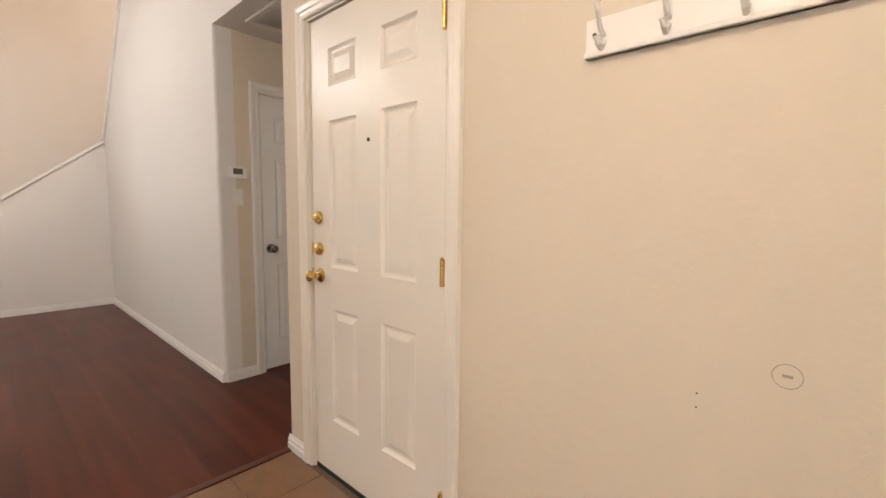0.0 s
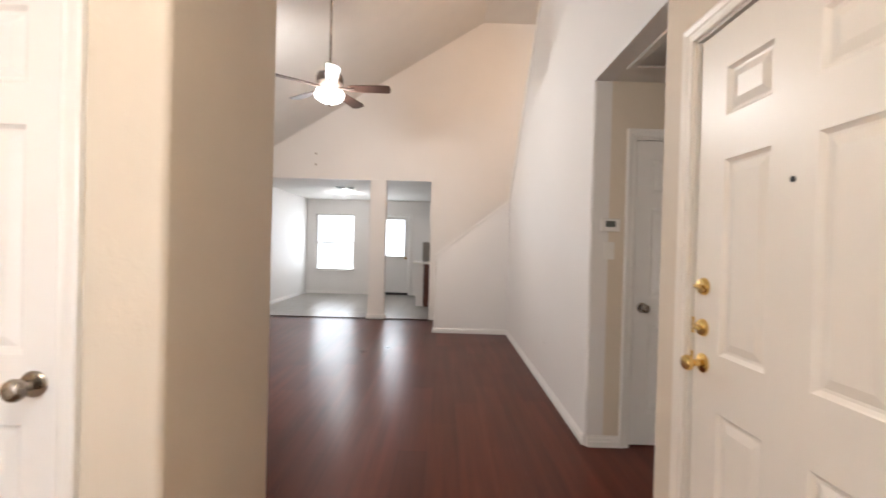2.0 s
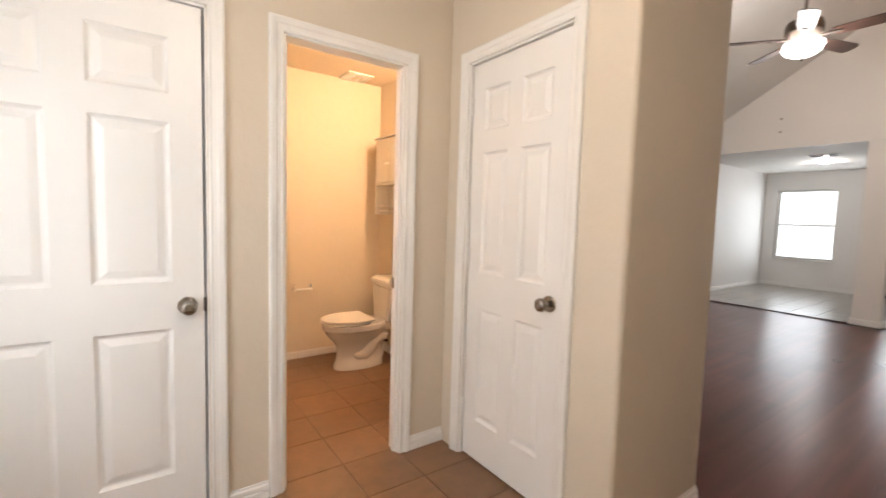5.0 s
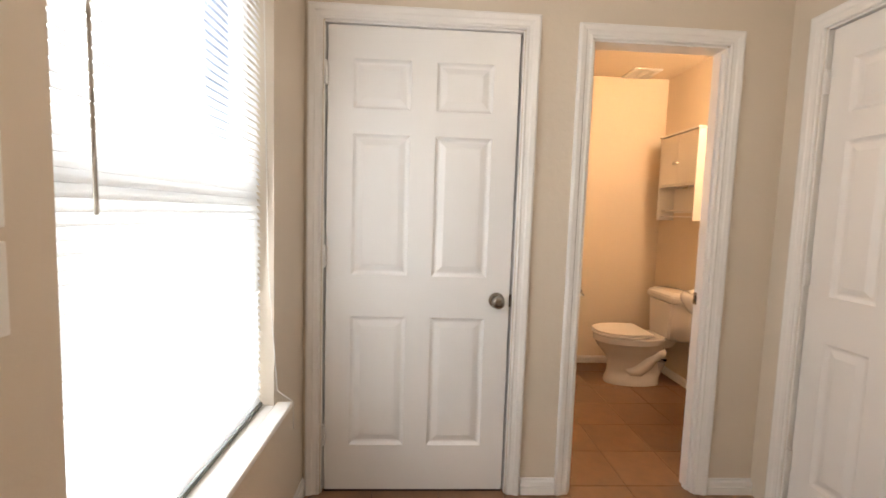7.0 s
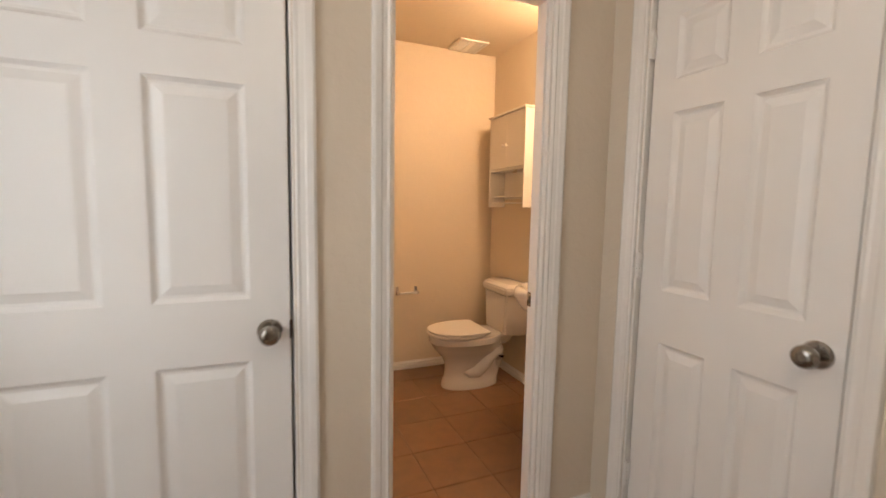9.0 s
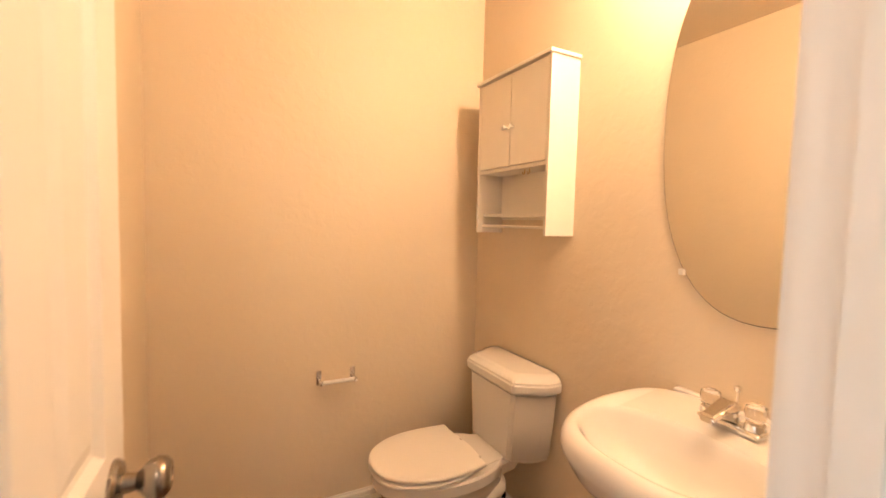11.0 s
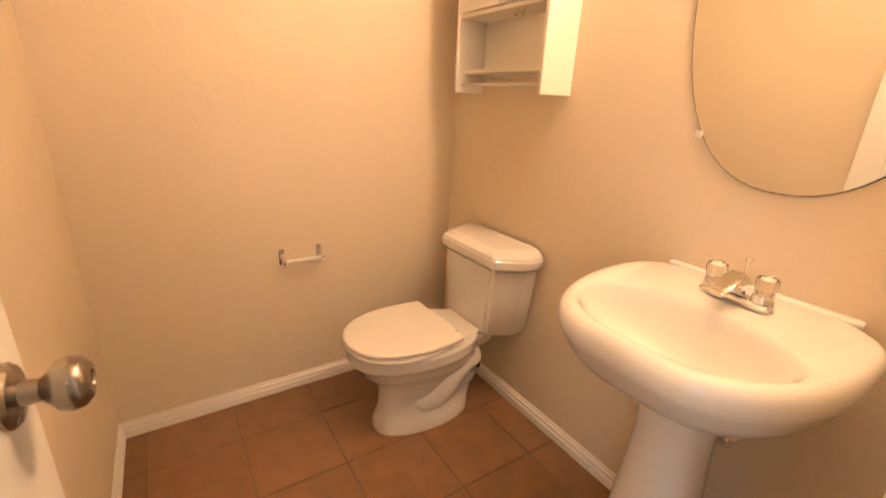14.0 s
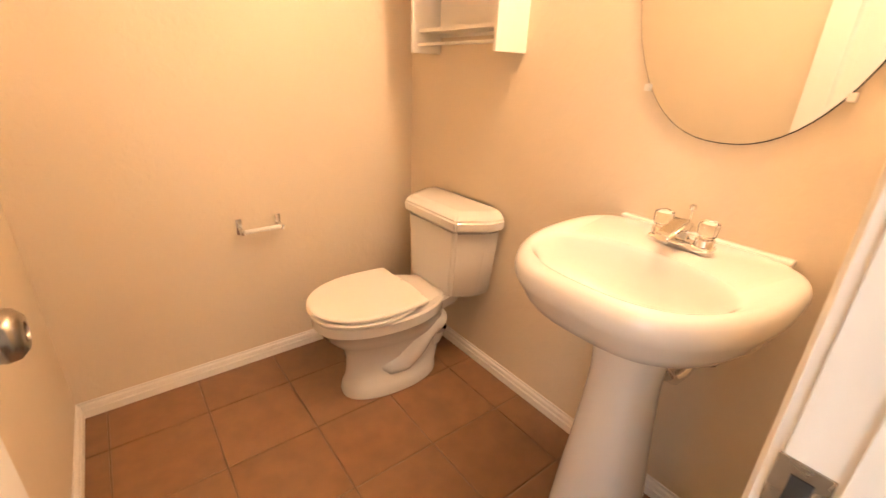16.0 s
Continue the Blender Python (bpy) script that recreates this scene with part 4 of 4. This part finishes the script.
def basin_ring(z, k, front=0.532, hw=0.272, back=0.004, n=64):
    """A rounded D outline: straight along the wall, bowed to the front."""
    pts = []
    for i in range(n):
        a = 2 * math.pi * i / n
        c, s = math.cos(a), math.sin(a)
        x = 0.20 + (front - 0.20) * k * c if c > 0 else 0.20 + (0.20 - back) * k * math.copysign(abs(c) ** 0.55, c)
        y = hw * k * math.copysign(abs(s) ** (0.66 if c > 0 else 0.62), s)
        pts.append((max(x, back), y, z))
    return pts


def bowl_ring(z, k):
    return [(0.335 + (0.168 if math.cos(a) > 0 else 0.118) * k * math.cos(a), 0.228 * k * math.copysign(abs(math.sin(a)) ** 0.85, math.sin(a)), z)
            for a in [2 * math.pi * i / 64 for i in range(64)]]


rings = [basin_ring(0.685, 0.36), basin_ring(0.695, 0.56), basin_ring(0.715, 0.75), basin_ring(0.742, 0.87), basin_ring(0.768, 0.928), basin_ring(0.788, 0.957), basin_ring(0.800, 0.980), basin_ring(0.812, 0.995), basin_ring(0.826, 1.0), basin_ring(0.840, 0.992), basin_ring(0.851, 0.972), basin_ring(0.857, 0.945), basin_ring(0.859, 0.915),
         bowl_ring(0.8575, 0.96), bowl_ring(0.853, 0.93), bowl_ring(0.844, 0.895), bowl_ring(0.826, 0.845), bowl_ring(0.803, 0.78), bowl_ring(0.775, 0.66), bowl_ring(0.753, 0.50), bowl_ring(0.742, 0.30), bowl_ring(0.738, 0.13)]
part("basin", loft(rings), PORC, bs, "", True)
part("back_ledge", boxed(0.001, 0.030, -0.205, 0.205, 0.848, 0.864, bevel=0.0075, seg=3), PORC, bs, "", True)
part("pedestal", loft([oval(0.222, 0, z, rx, ry, 32, 2.3) for z, rx, ry in ((0.0, 0.128, 0.124), (0.03, 0.127, 0.122), (0.15, 0.116, 0.112), (0.3, 0.100, 0.098), (0.42, 0.089, 0.088), (0.53, 0.083, 0.082), (0.62, 0.088, 0.088), (0.69, 0.105, 0.11))]), PORC, bs, "", True)
part("drain", lathe([(0.024, 0.758), (0.022, 0.762), (0.012, 0.7615), (0.010, 0.765), (0.001, 0.766)], 20, None, pose(0.345, 0, 0)), CHROME, bs, "chrome drain", True, pose(-0.01, 0, -0.019))
part("overflow", lathe([(0.009, 0), (0.007, 0.002)], 14, None, pose(0.232, 0, 0.80, 0, 60)), CHROME, bs)
fx = 0.135
fa = part("faucet", boxed(fx - 0.022, fx + 0.022, -0.07, 0.07, 0.880, 0.897, bevel=0.008, seg=3), CHROME, bs, "chrome two-handle faucet", True, pose(0, 0.012, -0.020))
bm = loft([[(fx - 0.018, -0.022, 0.90), (fx + 0.018, -0.022, 0.90), (fx + 0.018, 0.022, 0.90), (fx - 0.018, 0.022, 0.90)],
           [(fx - 0.012, -0.022, 0.935), (fx + 0.03, -0.022, 0.93), (fx + 0.03, 0.022, 0.93), (fx - 0.012, 0.022, 0.935)],
           [(fx + 0.02, -0.02, 0.952), (fx + 0.055, -0.02, 0.925), (fx + 0.055, 0.02, 0.925), (fx + 0.02, 0.02, 0.952)],
           [(fx + 0.10, -0.017, 0.930), (fx + 0.105, -0.017, 0.912), (fx + 0.105, 0.017, 0.912), (fx + 0.10, 0.017, 0.930)]])
bmesh.ops.bevel(bm, geom=bm.edges[:], offset=0.005, segments=2, affect="EDGES")
part("spout", bm, CHROME, fa, "", True)
part("lift_rod", lathe([(0.003, 0.90), (0.003, 0.962), (0.008, 0.966), (0.008, 0.975), (0.002, 0.978)], 12, None, pose(fx - 0.020, 0, 0)), CHROME, fa, "", True)
for y in (-0.05, 0.05):
    part("handle_base", lathe([(0.022, 0.898), (0.020, 0.912), (0.012, 0.918)], 20, None, pose(fx, y, 0)), CHROME, fa, "", True)
    bm = lathe([(0.012, 0.914), (0.019, 0.920), (0.022, 0.938), (0.021, 0.950), (0.014, 0.954), (0.002, 0.953)], 12, None, pose(fx, y, 0))
    part("handle", bm, ACRYL, fa, "clear acrylic faucet handle")
part("drain_trap", tube([(0.15, 0.05, 0.70), (0.15, 0.06, 0.57), (0.14, 0.066, 0.525), (0.115, 0.072, 0.508), (0.09, 0.08, 0.522), (0.06, 0.085, 0.545), (0.003, 0.10, 0.548)], 0.017, 14), CHROME, bs, "chrome drain trap", True)
part("escutcheon", lathe([(0.032, 0), (0.030, 0.006), (0.018, 0.010)], 20, None, pose(0.001, 0.10, 0.548, 0, 90)), CHROME, bs, "", True)

# ---- floor pieces ----
def tile_mesh(name, sx, sy, mat, ch=0.002, th=0.006):
    bm = bmesh.new()
    loft([[(-sx / 2, -sy / 2, -th), (sx / 2, -sy / 2, -th), (sx / 2, sy / 2, -th), (-sx / 2, sy / 2, -th)],
          [(-sx / 2, -sy / 2, -ch), (sx / 2, -sy / 2, -ch), (sx / 2, sy / 2, -ch), (-sx / 2, sy / 2, -ch)],
          [(-sx / 2 + ch, -sy / 2 + ch, 0), (sx / 2 - ch, -sy / 2 + ch, 0), (sx / 2 - ch, sy / 2 - ch, 0), (-sx / 2 + ch, sy / 2 - ch, 0)]], bm)
    return finish(name, bm, mat)


meshes = {}


def lay(name, floor, x0, x1, y0, y1, mat, key):
    sx, sy = round(x1 - x0, 3), round(y1 - y0, 3)
    if sx < 0.02 or sy < 0.02:
        return
    if (key, sx, sy) not in meshes:
        meshes[(key, sx, sy)] = tile_mesh(name, sx, sy, mat, 0.0003 if key == "p" else 0.002)
    ob = new(name, meshes[(key, sx, sy)])
    ob.parent = floor
    ob.location = ((x0 + x1) / 2, (y0 + y1) / 2, 0)


P, G = 0.302, 0.0022
for i in range(-5, 7):
    for j in range(-3, 15):
        x0, y0 = -0.394 + P * i, -2.602 + P * j
        x1, y1 = x0 + P, y0 + P
        x0c, x1c, y0c, y1c = max(x0, -1.60), min(x1, 1.125), max(y0, -3.134), min(y1, 1.34)
        lo = -1.445 if y0 < -1.5 else -1.60
        x0c = max(x0c, lo)
        if (y1 < -1.40) and x0 > 0.0:
            continue
        lay("tile", floor_f, x0c + G, x1c - G, y0c + G, y1c - G, TILE, "t")
for j in range(30):
    y0 = -3.1 + 0.194 * j
    shift = (0.43 * j) % 1.21
    x = -7.37 - shift
    while x < -1.61:
        a, b = max(x, -7.37), min(x + 1.21, -1.61)
        if y0 < 2.6 and b > -2.83 - (0 if y0 > 1.43 else 9):
            lay("plank", floor_l, a + 0.0002, b - 0.0002, y0 + 0.0002, y0 + 0.1938, PLANK, "p")
        x += 1.21
for i in range(12):
    for j in range(15):
        lay("tile", floor_k, -10.92 + 0.305 * i + G, -10.92 + 0.305 * (i + 1) - G, -3.1 + 0.305 * j + G, -3.1 + 0.305 * (j + 1) - G, KTILE, "k")
